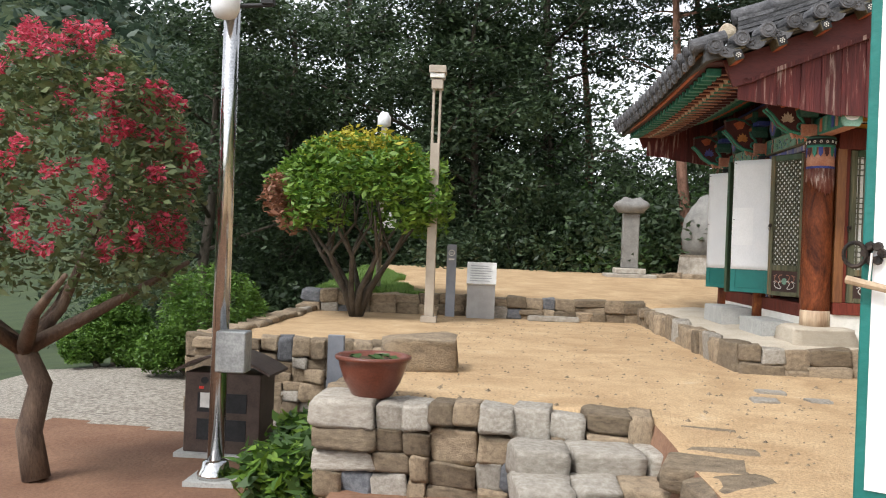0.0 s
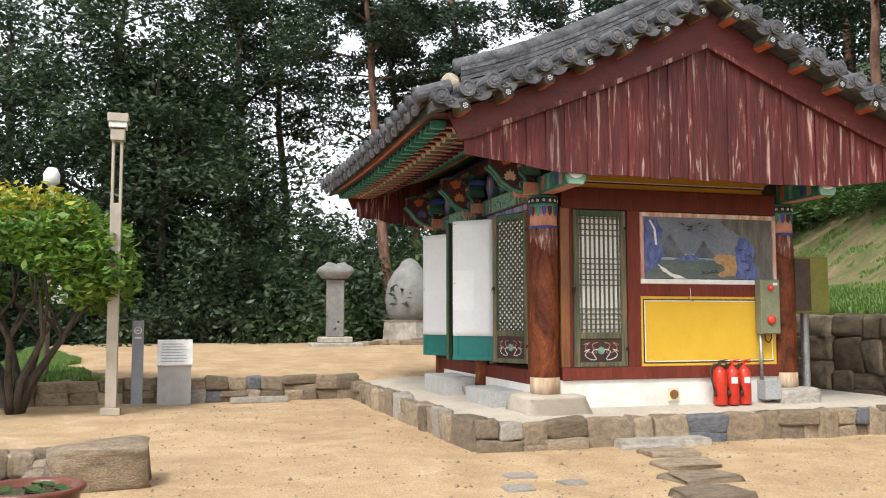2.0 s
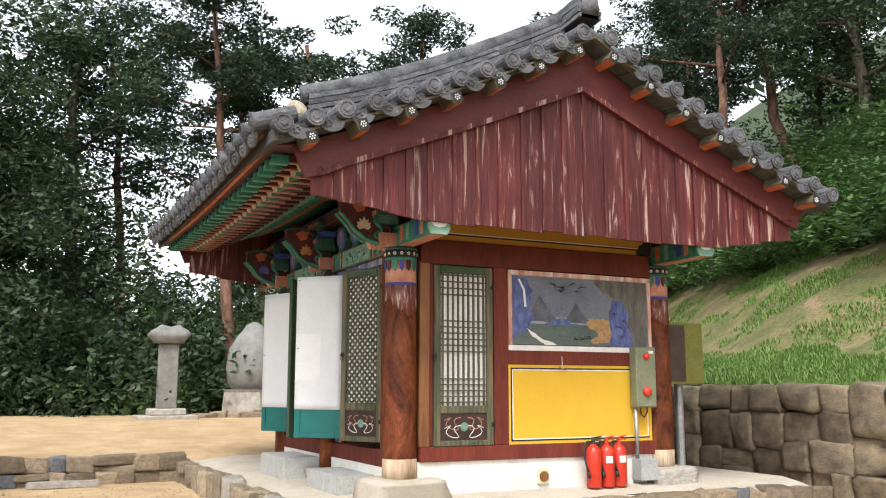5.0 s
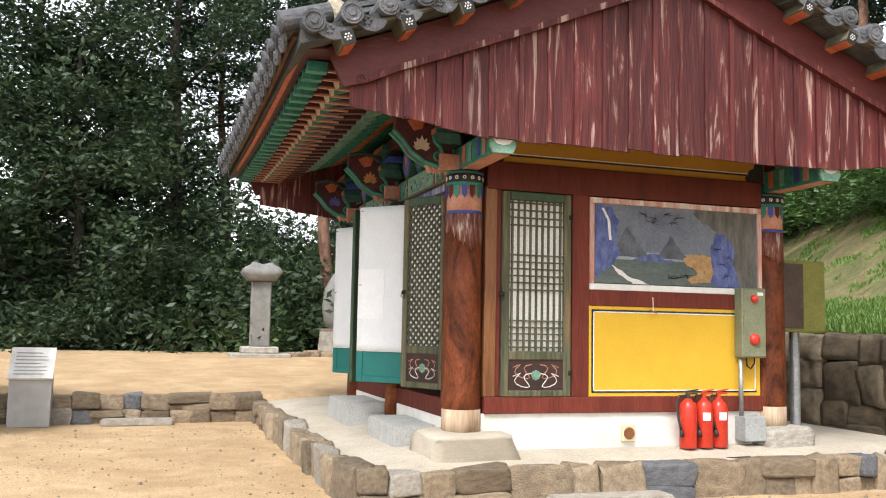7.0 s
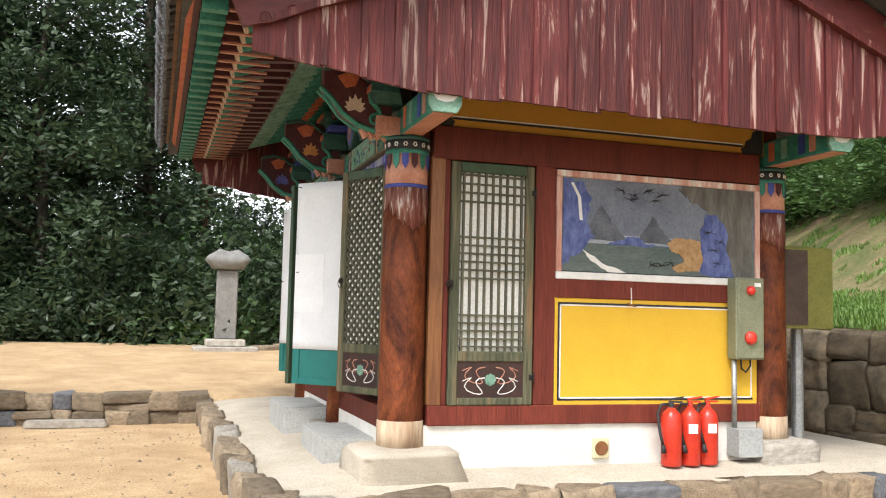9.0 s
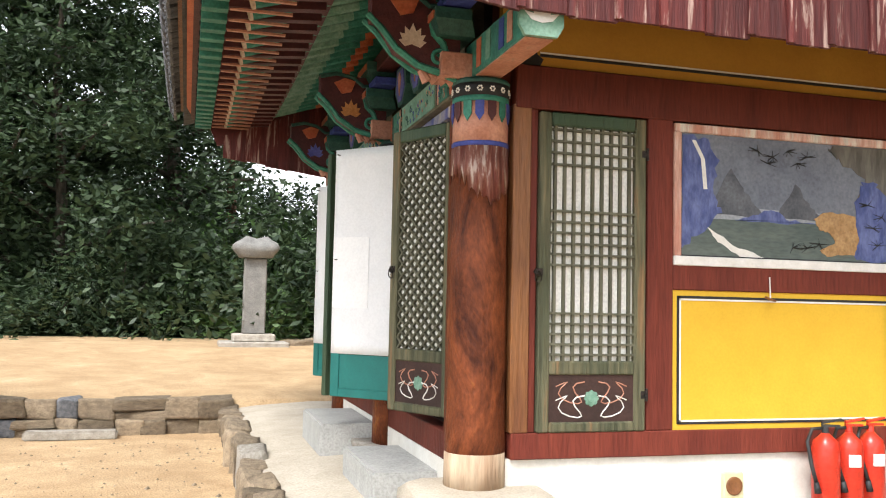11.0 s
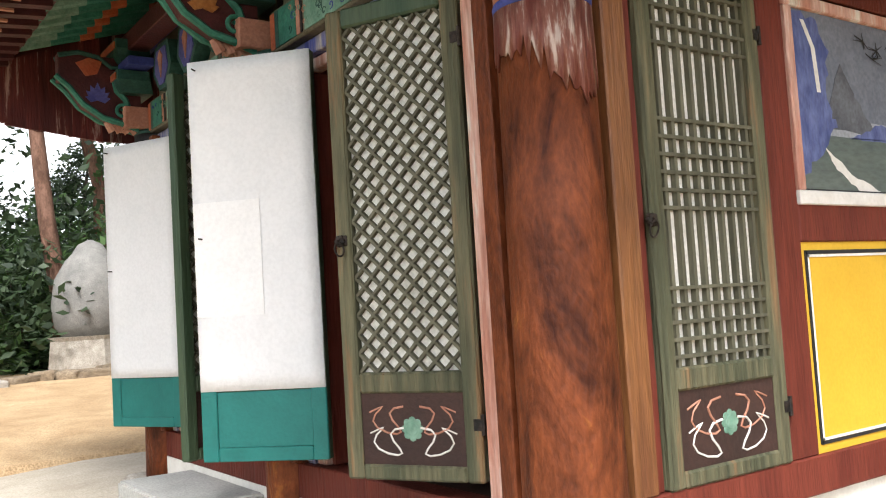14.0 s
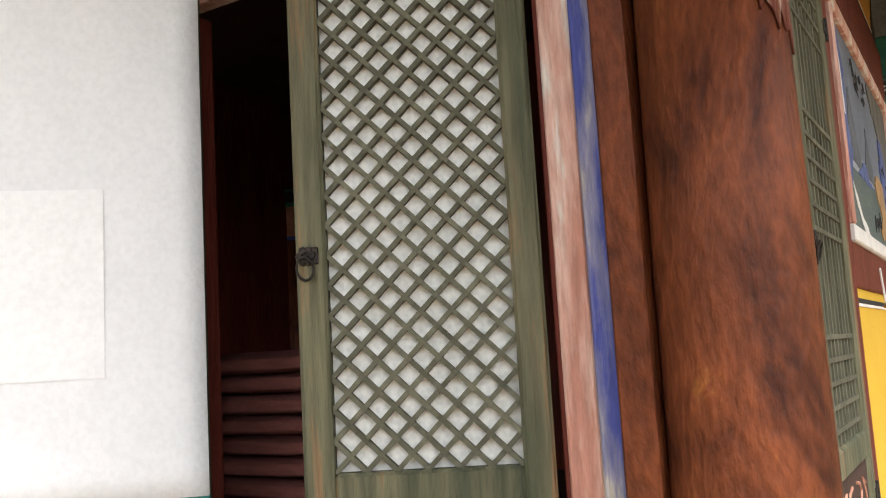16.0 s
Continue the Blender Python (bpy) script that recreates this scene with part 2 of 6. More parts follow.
BARK_L = mat("smooth_tan_bark", (0.08, 0.052, 0.038), (0.17, 0.115, 0.08), 6, 0.85, 0.5, stretch=(1, 1, 0.4))
LEAF_D = leafy("forest_leaves", (0.016, 0.034, 0.015), (0.07, 0.11, 0.048))
LEAF_M = leafy("shrub_leaves", (0.035, 0.08, 0.018), (0.09, 0.165, 0.045))
LEAF_P = leafy("pine_needles", (0.018, 0.036, 0.02), (0.05, 0.08, 0.042), 0.7)
LEAF_B = leafy("bright_leaves", (0.055, 0.14, 0.02), (0.2, 0.32, 0.04))
LEAF_Y = leafy("yellow_leaves", (0.35, 0.33, 0.03), (0.5, 0.42, 0.05))
LEAF_R = leafy("withered_leaves", (0.22, 0.09, 0.05), (0.32, 0.15, 0.09))
LEAF_K = leafy("clipped_leaves", (0.05, 0.12, 0.015), (0.12, 0.22, 0.03))
BLOSSOM = leafy("crimson_blossom", (0.5, 0.03, 0.07), (0.68, 0.13, 0.2))
GRASS = leafy("grass_blades", (0.09, 0.17, 0.03), (0.2, 0.32, 0.07))
P_SKY = mat("mural_sky", (0.11, 0.125, 0.16), (0.17, 0.185, 0.22), 3, 0.7, 0.15)
P_FIELD = mat("mural_field", (0.075, 0.1, 0.095), (0.12, 0.145, 0.13), 5, 0.7, 0.15, stretch=(0.3, 1, 1))
P_BLUE = mat("mural_blue_rock", (0.05, 0.07, 0.2), (0.13, 0.16, 0.34), 14, 0.7, 0.15, stretch=(1, 1, 0.4))
P_HILL = mat("mural_hill", (0.055, 0.06, 0.072), (0.13, 0.14, 0.16), 4, 0.7, 0.15)
P_MIST = mat("mural_mist", (0.25, 0.27, 0.3), (0.33, 0.35, 0.38), 4, 0.7, 0.15)
P_TREE = mat("mural_tree", (0.08, 0.075, 0.065), (0.15, 0.14, 0.12), 12, 0.7, 0.15, stretch=(1, 1, 0.2))
P_TAN = mat("mural_ochre", (0.3, 0.17, 0.07), (0.42, 0.26, 0.12), 18, 0.7, 0.15)


# ---- mesh tools ----
def add_box(bm, x0, x1, y0, y1, z0, z1):
    r = bmesh.ops.create_cube(bm, size=1.0)
    for v in r["verts"]:
        v.co = Vector(((x0 + x1) / 2 + v.co.x * (x1 - x0), (y0 + y1) / 2 + v.co.y * (y1 - y0), (z0 + z1) / 2 + v.co.z * (z1 - z0)))
    return r["verts"]


def add_tube(bm, p, q, r0, r1=None, seg=12):
    r1 = r0 if r1 is None else r1
    p, q = Vector(p), Vector(q)
    d = q - p
    m = Matrix.Translation((p + q) / 2) @ d.to_track_quat("Z", "Y").to_matrix().to_4x4()
    bmesh.ops.create_cone(bm, cap_ends=True, segments=seg, radius1=r0, radius2=r1, depth=d.length, matrix=m)


def add_poly(bm, pts, offset):
    """A flat outline given as points, thickened by the vector offset."""
    a = [bm.verts.new(p) for p in pts]
    b = [bm.verts.new(Vector(p) + Vector(offset)) for p in pts]
    bm.faces.new(a)
    bm.faces.new(list(reversed(b)))
    for i in range(len(a)):
        j = (i + 1) % len(a)
        bm.faces.new((a[i], b[i], b[j], a[j]))


def add_lathe(bm, profile, seg=20, centre=(0, 0, 0)):
    rings = []
    for r, z in profile:
        rings.append([bm.verts.new((centre[0] + r * math.cos(2 * math.pi * i / seg), centre[1] + r * math.sin(2 * math.pi * i / seg), centre[2] + z)) for i in range(seg)])
    for a, b in zip(rings, rings[1:]):
        for i in range(seg):
            bm.faces.new((a[i], a[(i + 1) % seg], b[(i + 1) % seg], b[i]))
    bm.faces.new(list(reversed(rings[0])))
    bm.faces.new(rings[-1])


def add_sweep(bm, pts, r0, r1, seg=8):
    """A tapering round bar along points."""
    rings = []
    n = len(pts)
    pts = [Vector(p) for p in pts]
    for k, p in enumerate(pts):
        d = (pts[min(k + 1, n - 1)] - pts[max(k - 1, 0)]).normalized()
        u = d.cross(Vector((0.3, 1, 0.2))).normalized()
        w = d.cross(u)
        r = r0 + (r1 - r0) * k / (n - 1)
        rings.append([bm.verts.new(p + r * (u * math.cos(2 * math.pi * i / seg) + w * math.sin(2 * math.pi * i / seg))) for i in range(seg)])
    for a, b in zip(rings, rings[1:]):
        for i in range(seg):
            bm.faces.new((a[i], a[(i + 1) % seg], b[(i + 1) % seg], b[i]))
    bm.faces.new(list(reversed(rings[0])))
    bm.faces.new(rings[-1])


def bevel(bm, w=0.006, seg=1):
    bmesh.ops.bevel(bm, geom=[e for e in bm.edges if len(e.link_faces) == 2 and e.calc_face_angle(0) > 0.6], offset=w, segments=seg, affect="EDGES", clamp_overlap=True)


def link(name, bm, material, smooth=False):
    me = bpy.data.meshes.new(name)
    bmesh.ops.recalc_face_normals(bm, faces=bm.faces)
    bm.to_mesh(me)
    bm.free()
    me.materials.append(material)
    if smooth:
        for p in me.polygons:
            p.use_smooth = True
    return new(name, me)


def part(name, bm, material, parent, label="", smooth=False):
    ob = link(name, bm, material, smooth)
    ob.parent = parent
    if label:
        ob["label"] = label
    return ob


def piece(name, mesh, parent, m):
    ob = new(name, mesh)
    ob.parent = parent
    ob.matrix_local = m
    return ob


def thing(name, m, label, category, group="", kind=""):
    ob = new(name)
    ob.empty_display_size = 0.1
    ob.matrix_world = m
    return tagged(ob, label, category, group, kind)


def box_part(name, dims, material, parent, label="", bev=0.006):
    bm = bmesh.new()
    add_box(bm, *dims)
    if bev:
        bevel(bm, bev)
    return part(name, bm, material, parent, label)


def structure(name, dims, material, label, category, bev=0.0):
    bm = bmesh.new()
    add_box(bm, *dims)
    if bev:
        bevel(bm, bev)
    return tagged(link(name, bm, material), label, category, kind="structure")


def mesh_from(name, verts, faces, material, smooth=False):
    me = bpy.data.meshes.new(name)
    me.from_pydata(verts, [], faces)
    me.materials.append(material)
    if smooth:
        for p in me.polygons:
            p.use_smooth = True
    return me


def stone_mesh(name, seed, material, rough=0.09):
    """A rounded, uneven block one unit across, its corners knocked off."""
    bm = bmesh.new()
    bmesh.ops.create_cube(bm, size=1.0)
    bmesh.ops.subdivide_edges(bm, edges=bm.edges[:], cuts=2, use_grid_fill=True)
    rnd = random.Random(seed)
    o = Vector((seed * 1.7, seed * 0.9, seed * 0.3))
    for v in bm.verts:
        k = sum(abs(c) > 0.4 for c in v.co)
        p = v.co.copy()
        for i in range(3):
            if abs(p[i]) < 0.4:
                p[i] *= 2.1
        p *= (1.0, 1.0, 0.985, 0.94)[k]
        q = p * 1.9 + o
        p += Vector((noise.noise(q), noise.noise(q + Vector((7, 1, 3))), noise.noise(q + Vector((2, 9, 5))))) * rough * 1.7
        v.co = p + Vector([rnd.uniform(-rough, rough) * 0.4 for _ in range(3)])
    me = bpy.data.meshes.new(name)
    bm.to_mesh(me)
    bm.free()
    me.materials.append(material)
    for p in me.polygons:
        p.use_smooth = True
    return me

# ---- ground ----
def smooth(a, b, x):
    t = min(1.0, max(0.0, (x - a) / (b - a)))
    return t * t * (3 - 2 * t)


YARD = -0.28
KERB = 5.9


def lower_garden(x, y):
    if y < -3.42 - 0.09 * (x + 4.85):
        return x < -2.35 and y > -7.1 or x < -6.5
    if y < 0.15 + 0.13 * max(0.0, x + 7.05):
        return x < -4.8
    return x < -7.1 + 0.04 * min(y, 8)


def wall_x(y):
    return 6.25 + 0.06 * (3 - y) if y < 4 else 6.2 + 0.25 * (y - 4)


def ground_z(x, y):
    z = YARD
    if y >= KERB and x > -7.6:
        z = 0.06 + 0.056 * (min(y, 12) - KERB) - 0.03 * max(0, y - 16)
    if lower_garden(x, y):
        z = -0.95 if (y < -3.42 and x > -4.8) else -1.15
        if x < -9:
            z -= 0.1 * (-9 - x) if x > -45 else 3.6
        if y > 5:
            z -= 0.06 * min(30, y - 5)
    elif y < -7.1 and x < -2.35:
        z = -0.4
    if x > wall_x(y):
        d = x - wall_x(y)
        z = 1.02 + 0.3 * min(d, 2.5) + 0.64 * max(0, min(d - 2.5, 55)) + 0.25 * noise.noise((x * 0.4, y * 0.4, 0))
    r = math.hypot(x, y)
    if r > 45:
        z += 60 * math.exp(-((x + 105) ** 2 + (y - 175) ** 2) / (2 * 55 ** 2)) + 3 * noise.noise((x * 0.03, y * 0.03, 3)) * smooth(45, 90, r)
    return z + 0.012 * noise.noise((x * 1.7, y * 1.7, 1)) + 0.02 * noise.noise((x * 0.5, y * 0.5, 5))


def axis(lo, hi, step, far):
    a = list(np.arange(lo, hi, step))
    k, s = hi, step
    while k < far:
        a.append(k)
        s *= 1.25
        k += s
    k, s = lo, step
    while k > -far:
        s *= 1.25
        k -= s
        a.insert(0, k)
    return a


gx, gy = axis(-9.5, 9.0, 0.15, 420), axis(-9.0, 14.0, 0.15, 420)
gv = [(x, y, ground_z(x, y)) for y in gy for x in gx]
nx = len(gx)
gf = [(j * nx + i, j * nx + i + 1, (j + 1) * nx + i + 1, (j + 1) * nx + i) for j in range(len(gy) - 1) for i in range(nx - 1)]
gm = mesh_from("ground", gv, gf, SAND, True)
for m_ in (SOIL, GRAVEL, TURF, WOODLAND):
    gm.materials.append(m_)
for p in gm.polygons:
    x, y, _ = p.center
    wob = 0.6 * noise.noise((x * 0.8, y * 0.8, 9))
    k = 0
    if lower_garden(x, y):
        k = 1 if y < -0.6 + wob * 0.6 and x > -9.5 else 2
        if x < -11 or y > 4:
            k = 4
    elif x > wall_x(y):
        k = 3 if x < 24 else 4
    elif y > 15.5 + wob or y > 11 and x > 6:
        k = 4
    elif x < -4.9 + wob - 0.25 * max(0, y - 6) and y > KERB + 0.1:
        k = 3
    if math.hypot(x, y) > 40:
        k = 4
    p.material_index = k
ground = tagged(new("ground", gm), "sandy temple yard with lawn, gravel and woodland beyond", "ground", kind="structure")

# ---- platform of the hall ----
bm = bmesh.new()
rows = [(-0.74, -0.02), (-0.5, 0.015), (0.1, 0.055), (4.9, 0.06)]
top = []
for px, pz in rows:
    top.append([bm.verts.new((px, py, min(pz, qz))) for py, qz in ((-0.53, -0.02), (-0.35, 0.02), (-0.1, 0.06), (5.85, 0.06))])
for a, b in zip(top, top[1:]):
    for i in range(3):
        bm.faces.new((a[i], b[i], b[i + 1], a[i + 1]))
r = bmesh.ops.extrude_face_region(bm, geom=bm.faces[:])
for v in [g for g in r["geom"] if isinstance(g, bmesh.types.BMVert)]:
    v.co.z = -0.4
platform = tagged(link("platform", bm, SLAB), "worn cement-topped platform edged with rough stones", "platform", kind="structure")

# ---- hall: shell ----
COLS = (0.1, 1.97, 3.86)
XL, XR = 0.21, 3.28
XC, ZTOP, YN, YF = 1.72, 4.36, -0.85, 4.8


def deck_z(x):
    d = abs(x - XC)
    return ZTOP - 0.56 * d + 0.037 * d * d


structure("wall_gable_near_base", (0.36, 3.14, 0.0, 0.14, 0.0, 0.36), PLASTER, "white plastered plinth under the gable wall", "wall")
structure("wall_front_base", (0.13, 0.25, 0.1, 3.86, 0.0, 0.3), PLASTER, "white plastered plinth under the front doors", "wall")
structure("wall_gable_near", (0.3, 3.2, 0.06, 0.16, 0.3, 3.3), RED, "red painted timber gable wall", "wall")
structure("wall_gable_far", (0.2, 3.3, 3.82, 3.94, 0.0, 3.3), RED, "red painted timber end wall", "wall")
structure("wall_back", (3.22, 3.34, 0.0, 3.9, 0.0, 3.3), RED, "red painted timber back wall", "wall")
# floor and ceiling carry the unlit room's shade in their colour
structure("floor", (0.25, 3.25, 0.14, 3.85, 0.38, 0.46), DARK, "wooden plank floor inside the hall, coloured near-black for indoor shade", "floor")
structure("ceiling", (0.2, 3.3, 0.1, 3.9, 3.05, 3.12), DARK, "boarded ceiling inside the hall, coloured near-black for indoor shade", "ceiling")


def bar(name, dims, material, label, category="beam", bev=0.006):
    return structure(name, dims, material, label, category, bev)


bar("trim_sill_gable", (0.38, 3.15, -0.03, 0.08, 0.36, 0.5), RED, "worn red timber sill with bare patches", "sill")
bar("trim_stile_left", (0.37, 0.475, -0.03, 0.07, 0.5, 2.28), BARE, "bare orange-brown timber post", "post")
bar("trim_stile_left_inner", (0.475, 0.52, -0.012, 0.07, 0.5, 2.28), RED, "red painted door jamb", "jamb")
bar("trim_stile_mid", (1.185, 1.35, -0.025, 0.07, 0.5, 2.28), RED, "red painted timber stile", "post")
bar("trim_lintel_gable", (0.38, 3.15, -0.04, 0.08, 2.26, 2.5), RED, "dark red timber lintel", "beam")
bar("trim_rail_mid", (1.35, 3.13, -0.025, 0.07, 1.29, 1.44), RED, "red timber rail with bare knots", "rail")
bar("trim_ochre_board", (0.3, 3.2, -0.02, 0.04, 2.5, 3.25), OCHRE, "ochre board under the gable", "board", 0)
bar("trim_ochre_black_line", (0.52, 3.0, -0.026, 0.0, 2.555, 2.57), BLACK, "black line on the ochre board", "line", 0)
bar("trim_ochre_pale_line", (0.52, 3.0, -0.026, 0.0, 2.573, 2.581), WHITE, "pale line on the ochre board", "line", 0)
for i, (xx, s) in enumerate(((0.33, 1), (3.19, -1))):
    for k, (mm, o) in enumerate(((BLACK, 0.0), (OCHRE, 0.018))):
        bm = bmesh.new()
        pts = [(xx + s * (dx - o * 0.5), -0.024 - 0.003 * k, dz + o) for dx, dz in ((0.19, 2.5), (0.21, 2.54), (0.175, 2.565), (0.16, 2.61), (0.11, 2.63), (0.1, 2.68), (0.05, 2.71), (0.0, 2.8), (0.0, 2.5))]
        if k == 0:
            add_poly(bm, pts, (0, 0.004, 0))
            tagged(link("trim_scallop", bm, BLACK), "black scalloped corner painted on the ochre board", "line", kind="structure")
        else:
            bm.free()
# yellow wall panel with painted border
bar("wall_yellow_panel", (1.35, 3.13, -0.012, 0.06, 0.5, 1.29), YELLOW, "bright yellow painted wall panel", "wall panel", 0)
for dims, mm in (((1.395, 3.08, 0.545, 0.555), WHITE), ((1.395, 3.08, 1.232, 1.242), WHITE), ((1.395, 1.405, 0.545, 1.242), WHITE), ((3.07, 3.08, 0.545, 1.242), WHITE), ((1.385, 3.09, 1.243, 1.258), BLACK), ((1.38, 1.393, 0.535, 1.258), BLACK), ((1.385, 3.09, 0.531, 0.543), BLACK)):
    bar("trim_yellow_border", (dims[0], dims[1], -0.0165, -0.01, dims[2], dims[3]), mm, "painted border line on the yellow panel", "line", 0)

# ---- columns ----
def column(x, y, base, label, near):
    c = thing("column", pose(x, y, base), label, "column", "columns of the hall")
    h = 2.4 - base
    bm = bmesh.new()
    add_lathe(bm, [(0.165, 0), (0.162, 0.3), (0.158, h * 0.5), (0.15, h - 0.36)], 28)
    part("shaft", bm, COLUMN, c, "", True)
    bm = bmesh.new()
    add_lathe(bm, [(0.153, h - 0.36), (0.151, h - 0.12)], 28)
    part("painted_band", bm, SALMON, c, "faded orange painted band", True)
    bm = bmesh.new()
    add_lathe(bm, [(0.155, h - 0.37), (0.157, h - 0.352), (0.155, h - 0.345)], 28)
    part("hem", bm, BLUE_T, c, "blue painted hem", True)
    bm = bmesh.new()
    add_lathe(bm, [(0.156, h - 0.13), (0.157, h - 0.1)], 28)
    part("jade_band", bm, JADE, c, "", True)
    bm = bmesh.new()
    add_lathe(bm, [(0.158, h - 0.1), (0.159, h - 0.03)], 28)
    part("black_band", bm, BLACK, c, "", True)
    bm = bmesh.new()
    add_lathe(bm, [(0.161, h - 0.03), (0.161, h - 0.012), (0.15, h)], 28)
    part("cap", bm, JADE_D, c, "", True)
    if near:
        for k in range(9):
            a = math.radians(150 + k * 25)
            bm = bmesh.new()
            for j in range(6):
                t = j * math.pi / 3
                o = Vector((math.cos(a), math.sin(a), 0)) * 0.159 + Vector((-math.sin(a), math.cos(a), 0)) * 0.012 * math.cos(t) + Vector((0, 0, 0.012 * math.sin(t)))
                bmesh.ops.create_icosphere(bm, subdivisions=1, radius=0.0062, matrix=Matrix.Translation(o + Vector((0, 0, h - 0.065))))
            part("flower_dots", bm, WHITE, c)
            bm = bmesh.new()
            u, w = Vector((math.cos(a), math.sin(a), 0)), Vector((-math.sin(a), math.cos(a), 0))
            hw = 0.024
            add_poly(bm, [u * 0.153 + w * sx * hw + Vector((0, 0, h - zz)) for sx, zz in ((-1, 0.13), (1, 0.13), (1, 0.2), (0, 0.24), (-1, 0.2))], u * 0.006)
            part("pendant", bm, (JADE, BLUE_T, MAROON)[k % 3], c)
        bm = bmesh.new()
        rings = []
        for k in range(57):
            t = math.radians(130 + k * 4.4)
            low = h - 0.52 - 0.14 * max(0.0, math.sin(math.radians(k * 6.0 - 110))) + 0.09 * noise.noise((k * 0.8, 2, 1)) + 0.04 * noise.noise((k * 2.3, 5, 1))
            rings.append([bm.verts.new(((r + q) * math.cos(t), (r + q) * math.sin(t), zz)) for r, q, zz in ((0.1575, 0.0012, low), (0.1535, 0.0012, h - 0.372), (0.1535, -0.004, h - 0.372), (0.1575, -0.004, low))])
        for p0, p1 in zip(rings, rings[1:]):
            for i in range(4):
                bm.faces.new((p0[i], p0[(i + 1) % 4], p1[(i + 1) % 4], p1[i]))
        part("worn_band", bm, WORN, c, "scraped pale patch in the varnish", True)
        # worn pale patch, long drying cracks and bleached foot
        bm = bmesh.new()
        add_lathe(bm, [(0.1665, 0.0), (0.1655, 0.1), (0.164, 0.2)], 28)
        part("foot", bm, PALEWOOD, c, "bleached bare wood foot", True)
    return c


COL1 = column(XL, COLS[0] - 0.03, 0.2, "stout red-brown column with peeling varnish and painted capital band", True)
column(XR, COLS[0] - 0.03, 0.2, "stout red-brown column with painted capital band beside the control box", True)
column(XL, COLS[1], 0.15, "red-brown column half hidden by an open door", False)
column(XL, COLS[2], 0.15, "red-brown column at the far front corner", False)
column(XR, COLS[2], 0.15, "red-brown column at the far back corner", False)


def plinth(x, y, sx, sy, z0, z1, seed):
    me = stone_mesh("plinth_stone", seed, STONE, 0.06)
    me.materials[0] = SLAB if seed == 51 else STONE_W
    ob = new("plinth_stone", me)
    ob.matrix_world = pose(x, y, (z0 + z1) / 2, 0, 0, 3) @ Matrix.Diagonal((sx, sy, (z1 - z0) * 1.03, 1))
    tagged(ob, "rough granite plinth stone under a column", "stone", "column plinths")


plinth(0.2, -0.02, 0.72, 0.62, 0.0, 0.215, 51)
plinth(3.32, 0.05, 0.55, 0.5, 0.0, 0.215, 52)
plinth(XL, COLS[1], 0.5, 0.5, 0.0, 0.16, 53)
plinth(XL, COLS[2], 0.5, 0.5, 0.0, 0.16, 54)

# ---- front frame ----
bar("trim_threshold", (0.13, 0.25, 0.2, 3.8, 0.3, 0.46), RED, "red-brown worn timber threshold", "sill")
bar("trim_head", (0.15, 0.27, 0.2, 3.8, 2.29, 2.36), BLUE, "blue painted door head", "beam")
for b in (0, 1):
    y0, y1 = COLS[b] + 0.12, COLS[b + 1] - 0.12
    for a, c, x0, x1, z1, mm, lab in ((0, 0.075, 0.1, 0.28, 2.34, COLUMN, "red-brown timber post beside the column"), (0.077, 0.143, 0.155, 0.26, 2.29, BLUE, "door jamb with flaking blue paint and bare wood"), (0.145, 0.225, 0.17, 0.25, 2.29, PINK, "door jamb with flaking pink paint"), (0.227, 0.25, 0.2, 0.3, 2.23, RED, "dark red inner door jamb")):
        for mir in (0, 1):
            ya, yb = (y0 + a, y0 + c) if not mir else (y1 - c, y1 - a)
            bar("trim_jamb", (x0, x1, ya, yb, 0.46, z1), mm, lab, "jamb")
    bar("trim_head_pink", (0.185, 0.25, y0 + 0.23, y1 - 0.23, 2.235, 2.287), PINK, "door head with flaking pink paint", "beam")


# ---- doors ----
ST = 0.07


def stile_set(d, w, h, t, mats, bottom, panel_top):
    for nm, dims, mm in (("stile", (0, ST, -t, t, 0, h), mats[0]), ("stile", (w - ST, w, -t, t, 0, h), mats[0]), ("top_rail", (ST, w - ST, -t, t, h - 0.075, h), mats[1]), ("bottom_rail", (ST, w - ST, -t, t, 0, bottom), mats[0]), ("middle_rail", (ST, w - ST, -t, t, panel_top, panel_top + 0.075), mats[0])):
        box_part(nm, dims, mm, d, "", 0.008)


def ribbon(bm, cx, cz, s, y, flip, r=0.0045):
    pts = []
    for k in range(15):
        u = k / 14
        pts.append((cx + flip * s * (0.25 + 1.05 * u + 0.28 * math.sin(4 * math.pi * u)), y, cz + 0.36 * s * math.cos(2.3 * math.pi * u)))
    add_sweep(bm, pts, r, r * 0.7, 5)


def flower_panel(d, w, bottom, panel_top, t):
    panel = box_part("panel", (ST, w - ST, -0.008, 0.012, bottom, panel_top), DARK, d, "dark board painted with a ribboned blossom", 0)
    cx, cz = w / 2, (bottom + panel_top) / 2
    s = (w - 0.12) / 2 * 0.62
    for f in (-1, 1):
        for q, mm in ((0.03, SALMON), (-0.045, WHITE)):
            bm = bmesh.new()
            ribbon(bm, cx, cz + q, s, 0.0125, f)
            part("ribbon", bm, mm, panel)
    bm = bmesh.new()
    for k in range(8):
        a = k * math.pi / 4
        add_tube(bm, (cx + 0.03 * math.cos(a), 0.0125, cz + 0.03 * math.sin(a)), (cx + 0.03 * math.cos(a), 0.0145, cz + 0.03 * math.sin(a)), 0.015, 0.013, 8)
    add_tube(bm, (cx, 0.0125, cz), (cx, 0.016, cz), 0.028, 0.022, 10)
    part("blossom", bm, JADE_L, panel, "pale green painted blossom")


